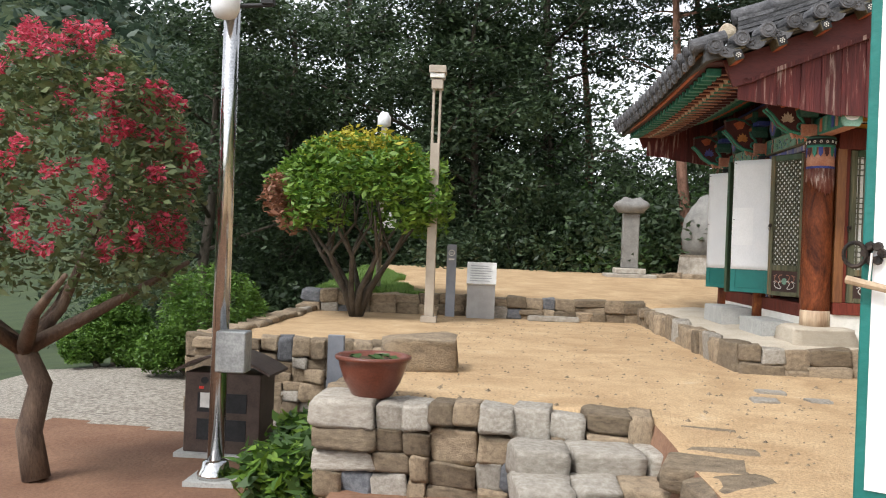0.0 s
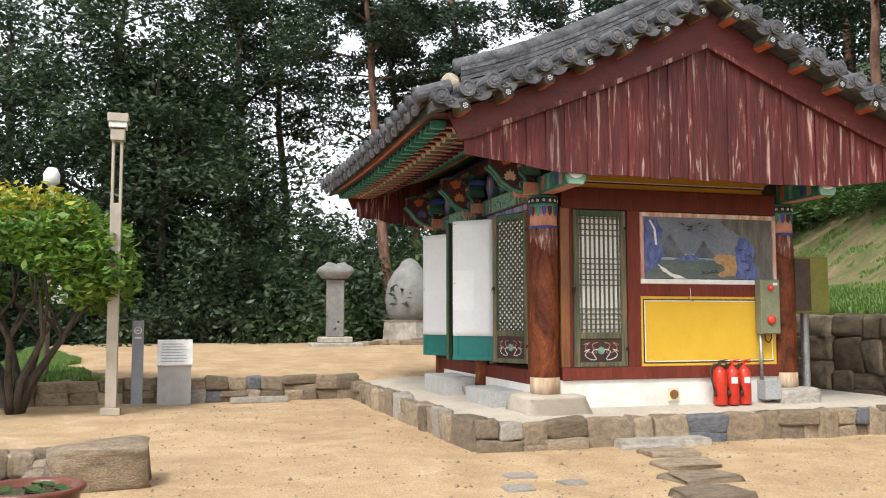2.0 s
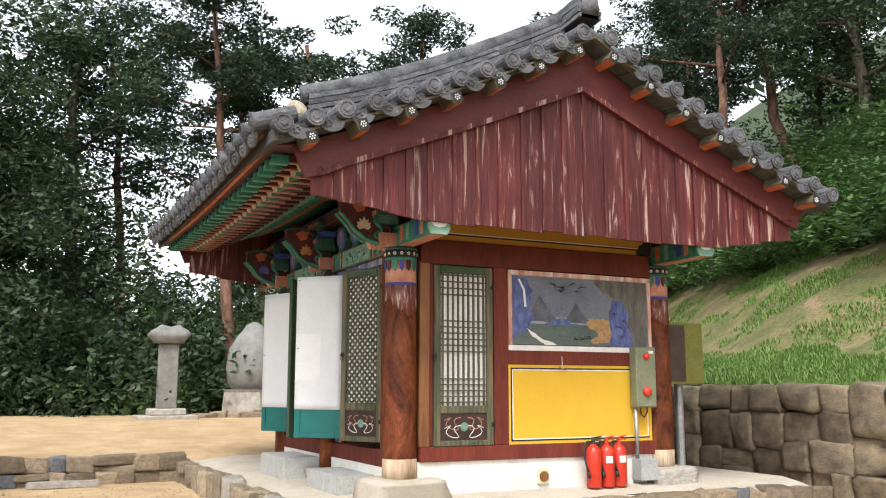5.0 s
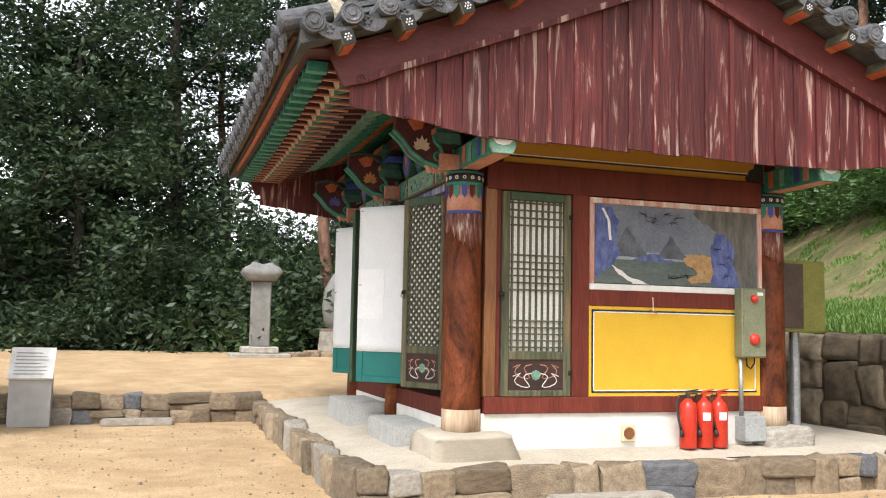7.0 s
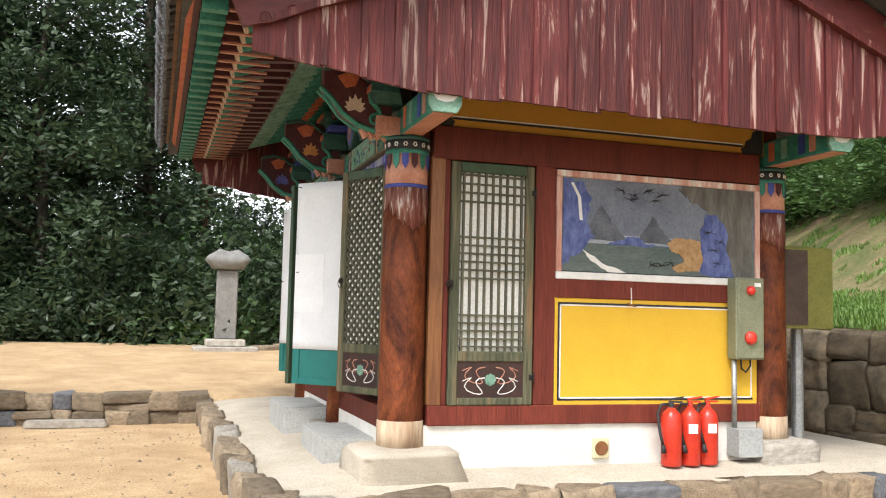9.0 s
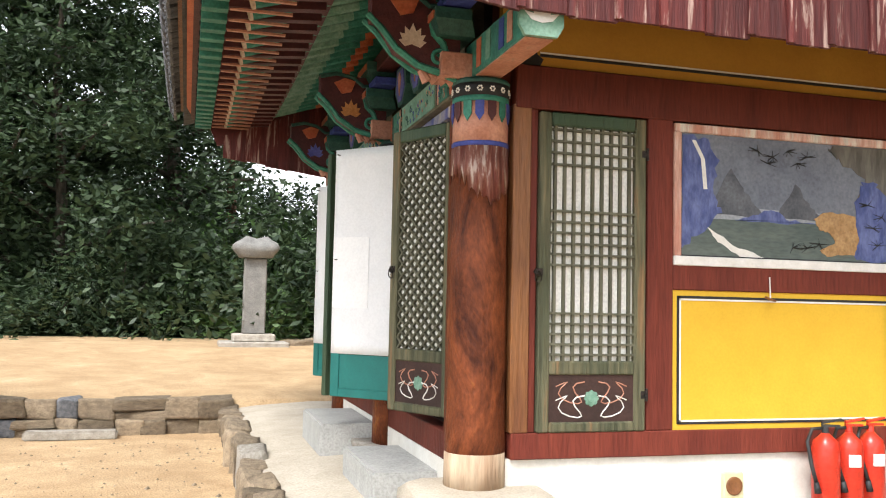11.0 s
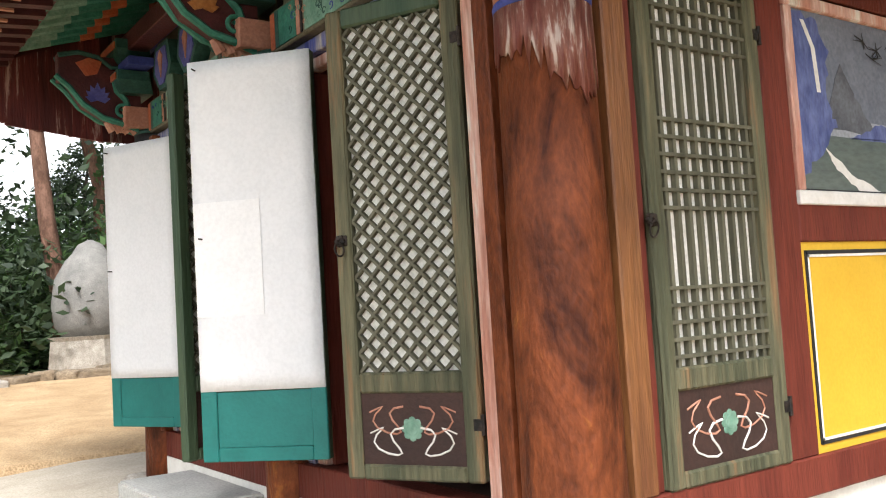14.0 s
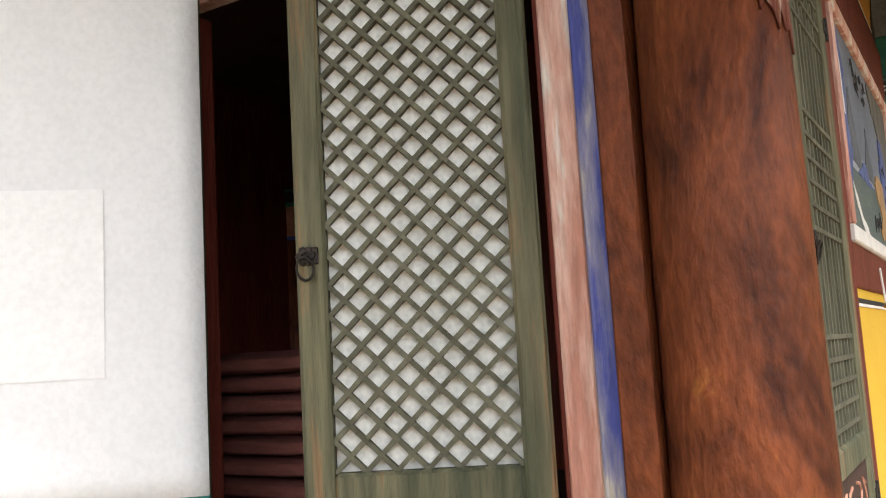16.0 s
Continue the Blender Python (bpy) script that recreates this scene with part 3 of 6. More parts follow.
def ring_pull(d, x, z, y):
    pull = box_part("latch_plate", (x - 0.03, x + 0.012, y, y + 0.006, z - 0.02, z + 0.02), IRON, d, "rusty iron latch", 0.003)
    bm = bmesh.new()
    for k in range(6):
        a = k * math.pi / 3
        add_tube(bm, (x + 0.014 * math.cos(a), y, z + 0.014 * math.sin(a)), (x + 0.014 * math.cos(a), y + 0.012, z + 0.014 * math.sin(a)), 0.011, 0.008, 8)
    add_sweep(bm, [(x + 0.02 * math.sin(a), y + 0.014 + 0.006 * math.cos(a), z - 0.03 + 0.026 * math.cos(a)) for a in np.linspace(0, 6.2, 14)], 0.0035, 0.0035, 6)
    part("ring", bm, IRON, pull)


def lattice_leaf(m, w, h, label, diag=True, old=(GREEN_OLD, GREEN)):
    d = thing("door_leaf", m, label, "door", "leaves of the hall doors")
    t, bottom, ptop = 0.024, 0.055, 0.31
    stile_set(d, w, h, t, old, bottom, ptop)
    flower_panel(d, w, bottom, ptop, t)
    x0, x1, z0, z1 = ST, w - ST, ptop + 0.075, h - 0.075
    lat = box_part("lattice", (x0, x1, -0.0135, -0.0105, z0, z1), PAPER_D, d, "wooden lattice backed with old paper", 0)
    if diag:
        step = 0.07
        meshes = {}
        L = z1 - z0
        W = x1 - x0
        for sgn in (-1, 1):
            k = -int(W / step) - 1
            while k * step < L:
                c = k * step
                # line z = c + s, x = s or W - s, clipped to the field
                s0, s1 = max(0, -c), min(W, L - c)
                if s1 - s0 > 0.02:
                    ax, bx = (s0, s1) if sgn > 0 else (W - s0, W - s1)
                    ln = round((s1 - s0) * 1.414, 3)
                    if (ln, sgn) not in meshes:
                        bm = bmesh.new()
                        add_box(bm, -ln / 2, ln / 2, -0.0098, 0.011 + (0.0015 if sgn > 0 else 0), -0.0055, 0.0055)
                        me = bpy.data.meshes.new("lattice_bar")
                        bm.to_mesh(me)
                        bm.free()
                        me.materials.append(OLIVE)
                        meshes[(ln, sgn)] = me
                    piece("lattice_bar", meshes[(ln, sgn)], lat, pose(x0 + (ax + bx) / 2, 0.0, z0 + c + (s0 + s1) / 2, 0, -45 * sgn, 0))
                k += 1
    else:
        n = 9
        for k in range(n):
            x = x0 + (k + 0.5) * (x1 - x0) / n
            box_part("upright_bar", (x - 0.008, x + 0.008, -0.0098, 0.011, z0, z1), OLIVE, lat, "", 0)
        L = z1 - z0
        for a, b, cnt in ((0.0, 0.2, 5), (0.405, 0.635, 6), (0.835, 0.985, 4)):
            for k in range(cnt):
                z = z0 + L * (a + (b - a) * (k + (0.6 if a == 0 else 0)) / (cnt - (0.4 if a == 0 else 1)))
                box_part("cross_bar", (x0, x1, -0.009, 0.0145, z - 0.006, z + 0.006), OLIVE, lat, "", 0)
    for z in (0.2, h - 0.2):
        bm = bmesh.new()
        add_tube(bm, (-0.006, t, z - 0.035), (-0.006, t, z + 0.035), 0.008)
        add_box(bm, -0.004, 0.03, t, t + 0.003, z - 0.02, z + 0.02)
        part("hinge", bm, IRON, d, "rusty iron hinge")
    return d


def paper_leaf(m, w, h, patch, label):
    d = thing("door_leaf", m, label, "door", "leaves of the hall doors")
    t = 0.022
    bm = bmesh.new()
    add_box(bm, 0, w, -t, t, 0, h)
    bevel(bm, 0.004)
    part("back_board", bm, GREEN, d)
    box_part("panel", (0.07, w - 0.075, t, t + 0.004, 0.06, 0.3), TEAL, d, "teal painted lower panel", 0.002)
    for dims in ((0, 0.07, 0, 0.31), (w - 0.075, w, 0, 0.31), (0.07, w - 0.075, 0, 0.06)):
        box_part("teal_rail", (dims[0], dims[1], t, t + 0.012, dims[2], dims[3]), TEAL, d, "teal painted rail", 0.004)
    bm = bmesh.new()
    nxs, nzs = 8, 20
    vs = [[bm.verts.new((0.002 + (w - 0.004) * i / nxs, t + 0.013 + 0.002 * noise.noise((i * 0.6, j * 0.5, w * 9)), 0.305 + (h - 0.305) * j / nzs)) for i in range(nxs + 1)] for j in range(nzs + 1)]
    for j in range(nzs):
        for i in range(nxs):
            bm.faces.new((vs[j][i], vs[j][i + 1], vs[j + 1][i + 1], vs[j + 1][i]))
    r = bmesh.ops.extrude_face_region(bm, geom=bm.faces[:])
    for v in [g for g in r["geom"] if isinstance(g, bmesh.types.BMVert)]:
        v.co.y = t + 0.001
    part("paper", bm, PAPER, d, "white paper pasted over the inner side", True)
    if patch:
        box_part("patch", (w * 0.45, w - 0.004, t + 0.0155, t + 0.017, h * 0.355, h * 0.64), PAPER2, d, "brighter rectangular paper patch", 0)
    for nz in (h * 0.55, h - 0.04):
        bm = bmesh.new()
        add_tube(bm, (w - 0.04, t + 0.01, nz), (w - 0.04, t + 0.045, nz), 0.004, 0.004, 6)
        part("nail", bm, IRON, d)
    return d


def leaf_pose(hx, hy, tx, ty, z):
    return pose(hx, hy, z, 0, 0, math.degrees(math.atan2(ty - hy, tx - hx)))


near_leaf = lattice_leaf(leaf_pose(0.2, 0.487, -0.055, 0.985, 0.52), 0.56, 1.75, "weathered green lattice door leaf standing ajar")
ring_pull(near_leaf, 0.535, 0.875, 0.024)
paper_leaf(leaf_pose(0.125, 1.475, -0.27, 1.9, 0.515), 0.58, 1.775, True, "open door leaf covered with white patched paper and teal base")
lattice_leaf(leaf_pose(0.2, 2.27, -0.31, 2.06, 0.5), 0.56, 1.79, "dark green lattice door leaf opened outwards", True, (GREEN, GREEN))
paper_leaf(leaf_pose(0.17, 3.44, -0.1, 3.96, 0.5), 0.59, 1.79, False, "open door leaf covered with plain white paper and teal base")
side = lattice_leaf(pose(1.172, -0.012, 0.5, 0, 0, 180), 0.648, 1.752, "closed weathered green slatted side door with painted base panel", False)
ring_pull(side, 0.655, 0.865, 0.024)

# ---- front frieze, brackets and eaves ----
for b in (0, 1):
    y0, y1 = COLS[b] + 0.15, COLS[b + 1] - 0.15
    fr = thing("painted_frieze_beam", pose(0, 0, 0), "frieze beam painted with green, salmon and blue patterns", "beam", "painted frieze beams")
    box_part("core", (0.1, 0.3, y0, y1, 2.36, 2.56), TAUPE, fr)
    for ya, yb, mm in ((0, 0.05, ORANGE), (0.05, 0.09, JADE_D), (0.09, 0.27, JADE), (0.27, 0.31, SALMON), (0.31, 0.33, BLACK), (0.37, 1.22, JADE_L)):
        for mir in (0, 1):
            if ya > 0.35 and mir:
                continue
            a, c = (y0 + ya, y0 + yb) if not mir else (y1 - yb, y1 - ya)
            box_part("painted_field", (0.094, 0.12, a + 0.002, c - 0.002, 2.375, 2.545), mm, fr, "", 0)
    rr = random.Random(b)
    for k in range(60):
        yy, zz = rr.uniform(y0 + 0.1, y1 - 0.1), rr.uniform(2.4, 2.52)
        s = rr.uniform(0.012, 0.024)
        a0 = rr.uniform(0, 6)
        bm = bmesh.new()
        add_sweep(bm, [(0.093, yy + s * (0.3 + q * 0.12) * math.cos(a0 + q), zz + s * (0.3 + q * 0.12) * math.sin(a0 + q)) for q in np.linspace(0, 5.5, 10)], 0.003, 0.002, 4)
        part("scroll", bm, (JADE_L, JADE_D, BLUE_T, SALMON)[k % 4], fr)
    bar("trim_frieze_board", (0.17, 0.28, y0, y1, 2.562, 2.95), TAUPE, "taupe board above the frieze", "board", 0)
    for yy in (y0 + 0.35, (y0 + y1) / 2, y1 - 0.35):
        bl = thing("bearing_block", pose(0.08, yy, 2.565), "painted bearing block with green edging on the beam", "block", "bearing blocks")
        bm = bmesh.new()
        add_poly(bm, [(0, -0.12, 0.28), (0, -0.17, 0.12), (0, -0.06, 0.0), (0, 0.06, 0.0), (0, 0.17, 0.12), (0, 0.12, 0.28)], (0.1, 0, 0))
        part("block", bm, JADE_D, bl)
        bm = bmesh.new()
        add_poly(bm, [(-0.006, -0.085, 0.25), (-0.006, -0.12, 0.12), (-0.006, -0.04, 0.03), (-0.006, 0.04, 0.03), (-0.006, 0.12, 0.12), (-0.006, 0.085, 0.25)], (0.006, 0, 0))
        part("face", bm, PETAL_B, bl, "violet painted face")
        bm = bmesh.new()
        add_poly(bm, [(-0.012, -0.04, 0.2), (-0.012, 0.0, 0.07), (-0.012, 0.04, 0.2), (-0.012, 0.0, 0.24)], (0.006, 0, 0))
        part("bud", bm, SALMON, bl)
bar("trim_front_plate", (0.12, 0.3, -0.8, YF - 0.05, 2.95, 3.12), BLUE_T, "blue painted wall plate under the rafters", "beam")
bar("trim_front_purlin", (-0.03, 0.1, -0.8, YF - 0.05, 2.88, 3.0), MAROON, "dark red painted purlin", "beam")


def spiral(cx, cz, r, turns, sgn, start):
    return [(cx + r * (1 - 0.8 * q / (turns * 6.283)) * math.cos(start + sgn * q), 0, cz + r * (1 - 0.8 * q / (turns * 6.283)) * math.sin(start + sgn * q)) for q in np.linspace(0, turns * 6.283, int(14 * turns))]


def bracket(y, petal):
    br = thing("wing_bracket", pose(0.08, y, 2.4), "carved wing bracket with lotus, painted green, red and blue", "bracket", "wing brackets")
    box_part("arm", (-0.5, 0.05, -0.045, 0.045, 0.28, 0.46), MAROON, br)
    box_part("tie", (-0.12, 0.08, -0.1, 0.1, 0.0, 0.14), SALMON, br)
    bm = bmesh.new()
    add_poly(bm, [(0, -0.05, 0.02), (-0.18, -0.05, 0.03), (-0.36, -0.05, 0.13), (-0.47, -0.05, 0.3), (-0.3, -0.05, 0.36), (-0.1, -0.05, 0.4), (0.0, -0.05, 0.4)], (0, 0.1, 0))
    part("wing", bm, MAROON, br)
    for yy in (-0.055, 0.055):
        for pts, r, mm in (
            ([(-0.02, yy, 0.0), (-0.12, yy, 0.03), (-0.24, yy, 0.06), (-0.36, yy, 0.14), (-0.44, yy, 0.24), (-0.52, yy, 0.31)], 0.021, JADE),
            ([(0.0, yy, 0.42), (-0.1, yy, 0.4), (-0.17, yy, 0.33), (-0.15, yy, 0.24), (-0.1, yy, 0.19), (-0.07, yy, 0.1), (-0.03, yy, 0.0)], 0.023, JADE),
            ([(-0.5, yy, 0.44), (-0.38, yy, 0.47), (-0.26, yy, 0.45), (-0.18, yy, 0.39), (-0.1, yy, 0.4)], 0.016, JADE_D),
            ([(x, yy, z) for x, _, z in spiral(-0.12, 0.11, 0.05, 1.4, 1, 0)], 0.013, JADE),
            ([(x, yy, z) for x, _, z in spiral(-0.06, 0.35, 0.055, 1.4, -1, 1)], 0.013, JADE),
        ):
            bm = bmesh.new()
            add_sweep(bm, pts, r, r * 0.8, 6)
            part("scroll", bm, mm, br)
        bm = bmesh.new()
        for k in range(7):
            a = math.radians(-78 + k * 26)
            cx, cz, L = -0.27, 0.17, 0.115 - 0.012 * abs(k - 3)
            u, w = Vector((math.sin(a), 0, math.cos(a))), Vector((math.cos(a), 0, -math.sin(a)))
            o = Vector((cx, yy * 1.05 + 0.001 * k, cz))
            add_poly(bm, [o, o + u * L * 0.5 - w * 0.024, o + u * L, o + u * L * 0.5 + w * 0.024], (0, 0.006 if yy > 0 else -0.006, 0))
        part("lotus", bm, petal, br, "painted lotus blossom")
        bm = bmesh.new()
        add_poly(bm, [(-0.4, yy, 0.4), (-0.34, yy, 0.32), (-0.27, yy, 0.34), (-0.24, yy, 0.42), (-0.32, yy, 0.44)], (0, 0.008 if yy > 0 else -0.008, 0))
        part("red_tongue", bm, ORANGE, br)
    for k in range(4):
        bm = bmesh.new()
        add_sweep(bm, [(-0.02 - 0.05 * k, 0.0, -0.012), (-0.045 - 0.05 * k, 0.0, 0.012 + 0.006 * k), (-0.06 - 0.05 * k, 0, 0.02 + 0.01 * k)], 0.03, 0.02, 8)
        part("lobe", bm, SALMON, br)
    return br


for y, pm in zip(COLS, (PETAL, PETAL_O, PETAL_B)):
    bracket(y, pm)
    for zz in (2.62, 2.82):
        cap = thing("corbel", pose(0.0, y, zz), "painted square corbel in green and red", "corbel", "corbels")
        bm = bmesh.new()
        add_poly(bm, [(-0.1, -0.19, 0.13), (-0.1, -0.19, 0.07), (-0.06, -0.13, 0), (-0.06, 0.13, 0), (-0.1, 0.19, 0.07), (-0.1, 0.19, 0.13)], (0.2, 0, 0))
        part("cap", bm, JADE_D, cap)
        box_part("face", (-0.108, -0.1, -0.16, 0.16, 0.075, 0.115), ORANGE, cap, "", 0)
    bar("trim_bracket_beam", (-0.06, 0.1, y - 0.3, y + 0.3, 2.76, 2.815), BLUE_T, "blue painted cross arm", "beam")

# rafters in two tiers along the front
bmr = bmesh.new()
add_tube(bmr, (0.3, 0, 3.33), (-1.0, 0, 2.93), 0.05, 0.047, 10)
raf = bpy.data.meshes.new("round_rafter")
bmr.to_mesh(raf)
bmr.free()
raf.materials.append(JADE)
raf.materials.append(MAROON)
raf.materials.append(SALMON)
fly_b = bmesh.new()
add_poly(fly_b, [(-0.55, -0.036, 3.02), (-1.28, -0.036, 2.955), (-1.28, -0.036, 2.895), (-0.55, -0.036, 2.95)], (0, 0.072, 0))
fly = bpy.data.meshes.new("flying_rafter")
fly_b.to_mesh(fly)
fly_b.free()
fly.materials.append(MAROON)


def band_mesh(x0, x1, r, name, material):
    z = lambda x: 3.33 + (x - 0.3) * 0.4 / 1.3
    bm = bmesh.new()
    add_tube(bm, (x0, 0, z(x0)), (x1, 0, z(x1)), r, r, 10)
    me = bpy.data.meshes.new(name)
    bm.to_mesh(me)
    bm.free()
    me.materials.append(material)
    return me


BANDS = [band_mesh(-0.99, -1.008, 0.05, "rafter_tip", PETAL), band_mesh(-0.58, -0.66, 0.0525, "rafter_band", BLUE_T), band_mesh(-0.3, -0.54, 0.052, "rafter_band", JADE_L), band_mesh(0.0, -0.1, 0.0515, "rafter_band", ORANGE), band_mesh(-0.68, -0.74, 0.052, "rafter_band", BLACK)]
fb = bmesh.new()
add_box(fb, -1.285, -1.13, -0.041, 0.041, 2.885, 2.967)
bevel(fb, 0.004)
flyhead = bpy.data.meshes.new("rafter_head")
fb.to_mesh(flyhead)
fb.free()
flyhead.materials.append(JADE)
fs = bmesh.new()
add_sweep(fs, [(-1.289, 0.018 * math.cos(q) * (1 - q / 9), 2.926 + 0.026 * math.sin(q) * (1 - q / 9)) for q in np.linspace(0, 7, 14)], 0.004, 0.003, 4)
headscroll = bpy.data.meshes.new("head_scroll")
fs.to_mesh(headscroll)
fs.free()
headscroll.materials.append(BLACK)
fw = bmesh.new()
add_box(fw, -1.12, -0.75, -0.014, 0.014, 2.899, 2.913)
flystripe = bpy.data.meshes.new("rafter_stripe")
fw.to_mesh(flystripe)
fw.free()
flystripe.materials.append(SALMON)
EAVE0, EAVE1, NR = -0.7, 4.65, 27
for k in range(NR):
    y = EAVE0 + (EAVE1 - EAVE0) * k / (NR - 1)
    lift = 0.05 * (abs(y - 2) / 2.7) ** 2
    rt = thing("rafter", pose(0, y, lift), "round rafter painted in green, salmon and red bands", "rafter", "round rafters")
    piece("pole", raf, rt, Matrix())
    for bmesh_data in BANDS:
        piece("painted_band", bmesh_data, rt, Matrix())
    ft = thing("flying_rafter", pose(0, y + 0.1, lift), "square flying rafter with green scrolled head", "rafter", "flying rafters")
    piece("pole", fly, ft, Matrix())
    hd = piece("head", flyhead, ft, Matrix())
    piece("scroll", headscroll, hd, Matrix())
    piece("stripe", flystripe, ft, Matrix())


def eave_strip(name, xz, material, label, category):
    """A profile in x and z run along the eave, lifting gently towards both ends."""
    bm = bmesh.new()
    rings = []
    for k in range(13):
        y = YN - 0.02 + (YF - YN + 0.04) * k / 12
        lift = 0.05 * (abs(y - 2) / 2.7) ** 2
        rings.append([bm.verts.new((x, y, z + lift)) for x, z in xz])
    for a, b in zip(rings, rings[1:]):
        for i in range(len(xz)):
            j = (i + 1) % len(xz)
            bm.faces.new((a[i], a[j], b[j], b[i]))
    bm.faces.new(rings[0])
    bm.faces.new(list(reversed(rings[-1])))
    return tagged(link(name, bm, material), label, category, kind="structure")


eave_strip("trim_rafter_board", [(0.3, 3.4), (-1.02, 2.99), (-1.02, 2.975), (0.3, 3.375)], JADE_D, "green boards above the round rafters", "board")
eave_strip("trim_rafter_lath", [(-0.99, 3.0), (-1.06, 2.98), (-1.06, 2.955), (-0.99, 2.975)], JADE_L, "patterned pale green lath over the rafter tips", "board")
eave_strip("trim_fly_board", [(-0.5, 3.06), (-1.33, 2.985), (-1.33, 2.968), (-0.5, 3.03)], MAROON, "dark red boards above the flying rafters", "board")
eave_strip("trim_eave_fascia", [(-1.3, 3.05), (-1.37, 3.04), (-1.37, 2.972), (-1.3, 2.975)], ORANGE, "orange-red eave fascia board", "board")
eave_strip("trim_tile_batten", [(-1.25, 3.09), (-1.43, 3.075), (-1.43, 3.045), (-1.25, 3.045)], BARE, "scalloped wooden batten under the eave tiles", "board")

# ---- roof ----
def roof_slope(sgn, name):
    bm = bmesh.new()
    rings = []
    for k in range(13):
        d = 3.12 * k / 12
        z = deck_z(XC + d)
        rings.append([bm.verts.new((XC + sgn * d, y, z + 0.04 * (abs(y - 2) / 3) ** 2 + q)) for y, q in ((YN - 0.22, 0.08), (YF + 0.22, 0.08), (YF + 0.22, -0.02), (YN - 0.22, -0.02))])
    for a, b in zip(rings, rings[1:]):
        for i in range(4):
            j = (i + 1) % 4
            bm.faces.new((a[i], a[j], b[j], b[i]))
    bm.faces.new(rings[0])
    bm.faces.new(list(reversed(rings[-1])))
    return tagged(link(name, bm, TILE_D), "grey tiled roof slope of the hall", "roof", kind="structure")


slope_f, slope_b = roof_slope(-1, "roof_front"), roof_slope(1, "roof_back")


def tile_row_mesh():
    """One run of overlapping half-round tiles from ridge to eave."""
    v, f = [], []
    n = 9
    for k in range(n):
        for q in (0, 1):
            d = 3.2 * (k + q * 1.04) / n
            z = deck_z(XC + d) + 0.085 + (0.012 if q else 0)
            for i in range(7):
                a = math.pi * i / 6
                v.append((d, 0.075 * math.cos(a) * (1 + 0.06 * q), z + 0.075 * math.sin(a) * (1 + 0.06 * q)))
        o = k * 14
        f += [(o + i, o + i + 1, o + i + 8, o + i + 7) for i in range(6)]
    return mesh_from("tile_row", v, f, TILE, True)


def disc_tile():
    """Round cover tile lying along x with a thick ornamented end at x = 0."""
    bm = bmesh.new()
    add_tube(bm, (0.0, 0, 0), (0.36, 0, 0.03), 0.078, 0.072, 14)
    add_tube(bm, (-0.022, 0, 0), (0.0, 0, 0), 0.083, 0.083, 16)
    add_sweep(bm, [(-0.024, 0.06 * math.cos(a), 0.06 * math.sin(a)) for a in np.linspace(0, 6.283, 15)], 0.007, 0.007, 5)
    add_tube(bm, (-0.03, 0, 0), (-0.02, 0, 0), 0.028, 0.035, 8)
    me = bpy.data.meshes.new("round_tile")
    bmesh.ops.recalc_face_normals(bm, faces=bm.faces)
    bm.to_mesh(me)
    bm.free()
    me.materials.append(TILE)
    return me


def pan_tile():
    """Dished pan tile with a rounded drip plate at x = 0."""
    bm = bmesh.new()
    pts = [(-0.015, 0.15 * math.cos(a), 0.02 - 0.135 * abs(math.sin(a)) ** 0.8) for a in np.linspace(math.pi, 2 * math.pi, 11)]
    pts += [(-0.015, 0.15 * (1 - q / 3.0), 0.02 - 0.035 * math.sin(q / 6 * math.pi)) for q in range(1, 6)]
    add_poly(bm, pts, (0.022, 0, 0))
    n = 6
    a = [bm.verts.new((0.0, -0.15 + 0.3 * i / n, 0.02 - 0.05 * math.sin(math.pi * i / n))) for i in range(n + 1)]
    b = [bm.verts.new((0.36, -0.15 + 0.3 * i / n, 0.05 - 0.05 * math.sin(math.pi * i / n))) for i in range(n + 1)]
    for i in range(n):
        bm.faces.new((a[i], a[i + 1], b[i + 1], b[i]))
    for k in range(5):
        t = 1.2566 * k
        bmesh.ops.create_icosphere(bm, subdivisions=1, radius=0.014, matrix=Matrix.Translation((-0.016, 0.026 * math.cos(t), -0.05 + 0.026 * math.sin(t))))
    me = bpy.data.meshes.new("pan_tile")
    bmesh.ops.recalc_face_normals(bm, faces=bm.faces)
    bm.to_mesh(me)
    bm.free()
    me.materials.append(TILE)
    return me


ROW, DISC, PAN = tile_row_mesh(), disc_tile(), pan_tile()
ny = 19
for k in range(ny):
    y = YN + 0.35 + (YF - YN - 0.7) * k / (ny - 1)
    lift = 0.04 * (abs(y - 2) / 3) ** 2
    piece("tile_row", ROW, slope_f, Matrix.Translation((XC, y, lift)) @ Matrix.Diagonal((-1, 1, 1, 1)))
    piece("tile_row", ROW, slope_b, Matrix.Translation((XC, y, lift)))
ne = 21
EZ = deck_z(XC + 3.16)
for k in range(ne):
    y = YN - 0.1 + (YF - YN + 0.2) * k / (ne - 1)
    lift = 0.05 * (abs(y - 2) / 2.7) ** 2
    piece("round_tile", DISC, slope_f, pose(XC - 3.24, y, EZ + 0.15 + lift, 0, -14, 0))
    piece("round_tile", DISC, slope_b, pose(XC + 3.24, y, EZ + 0.15 + lift, 0, -14, 180))
    if k < ne - 1:
        piece("pan_tile", PAN, slope_f, pose(XC - 3.22, y + 0.145, EZ + 0.1 + lift, 0, -14, 0))
        piece("pan_tile", PAN, slope_b, pose(XC + 3.22, y + 0.145, EZ + 0.1 + lift, 0, -14, 180))
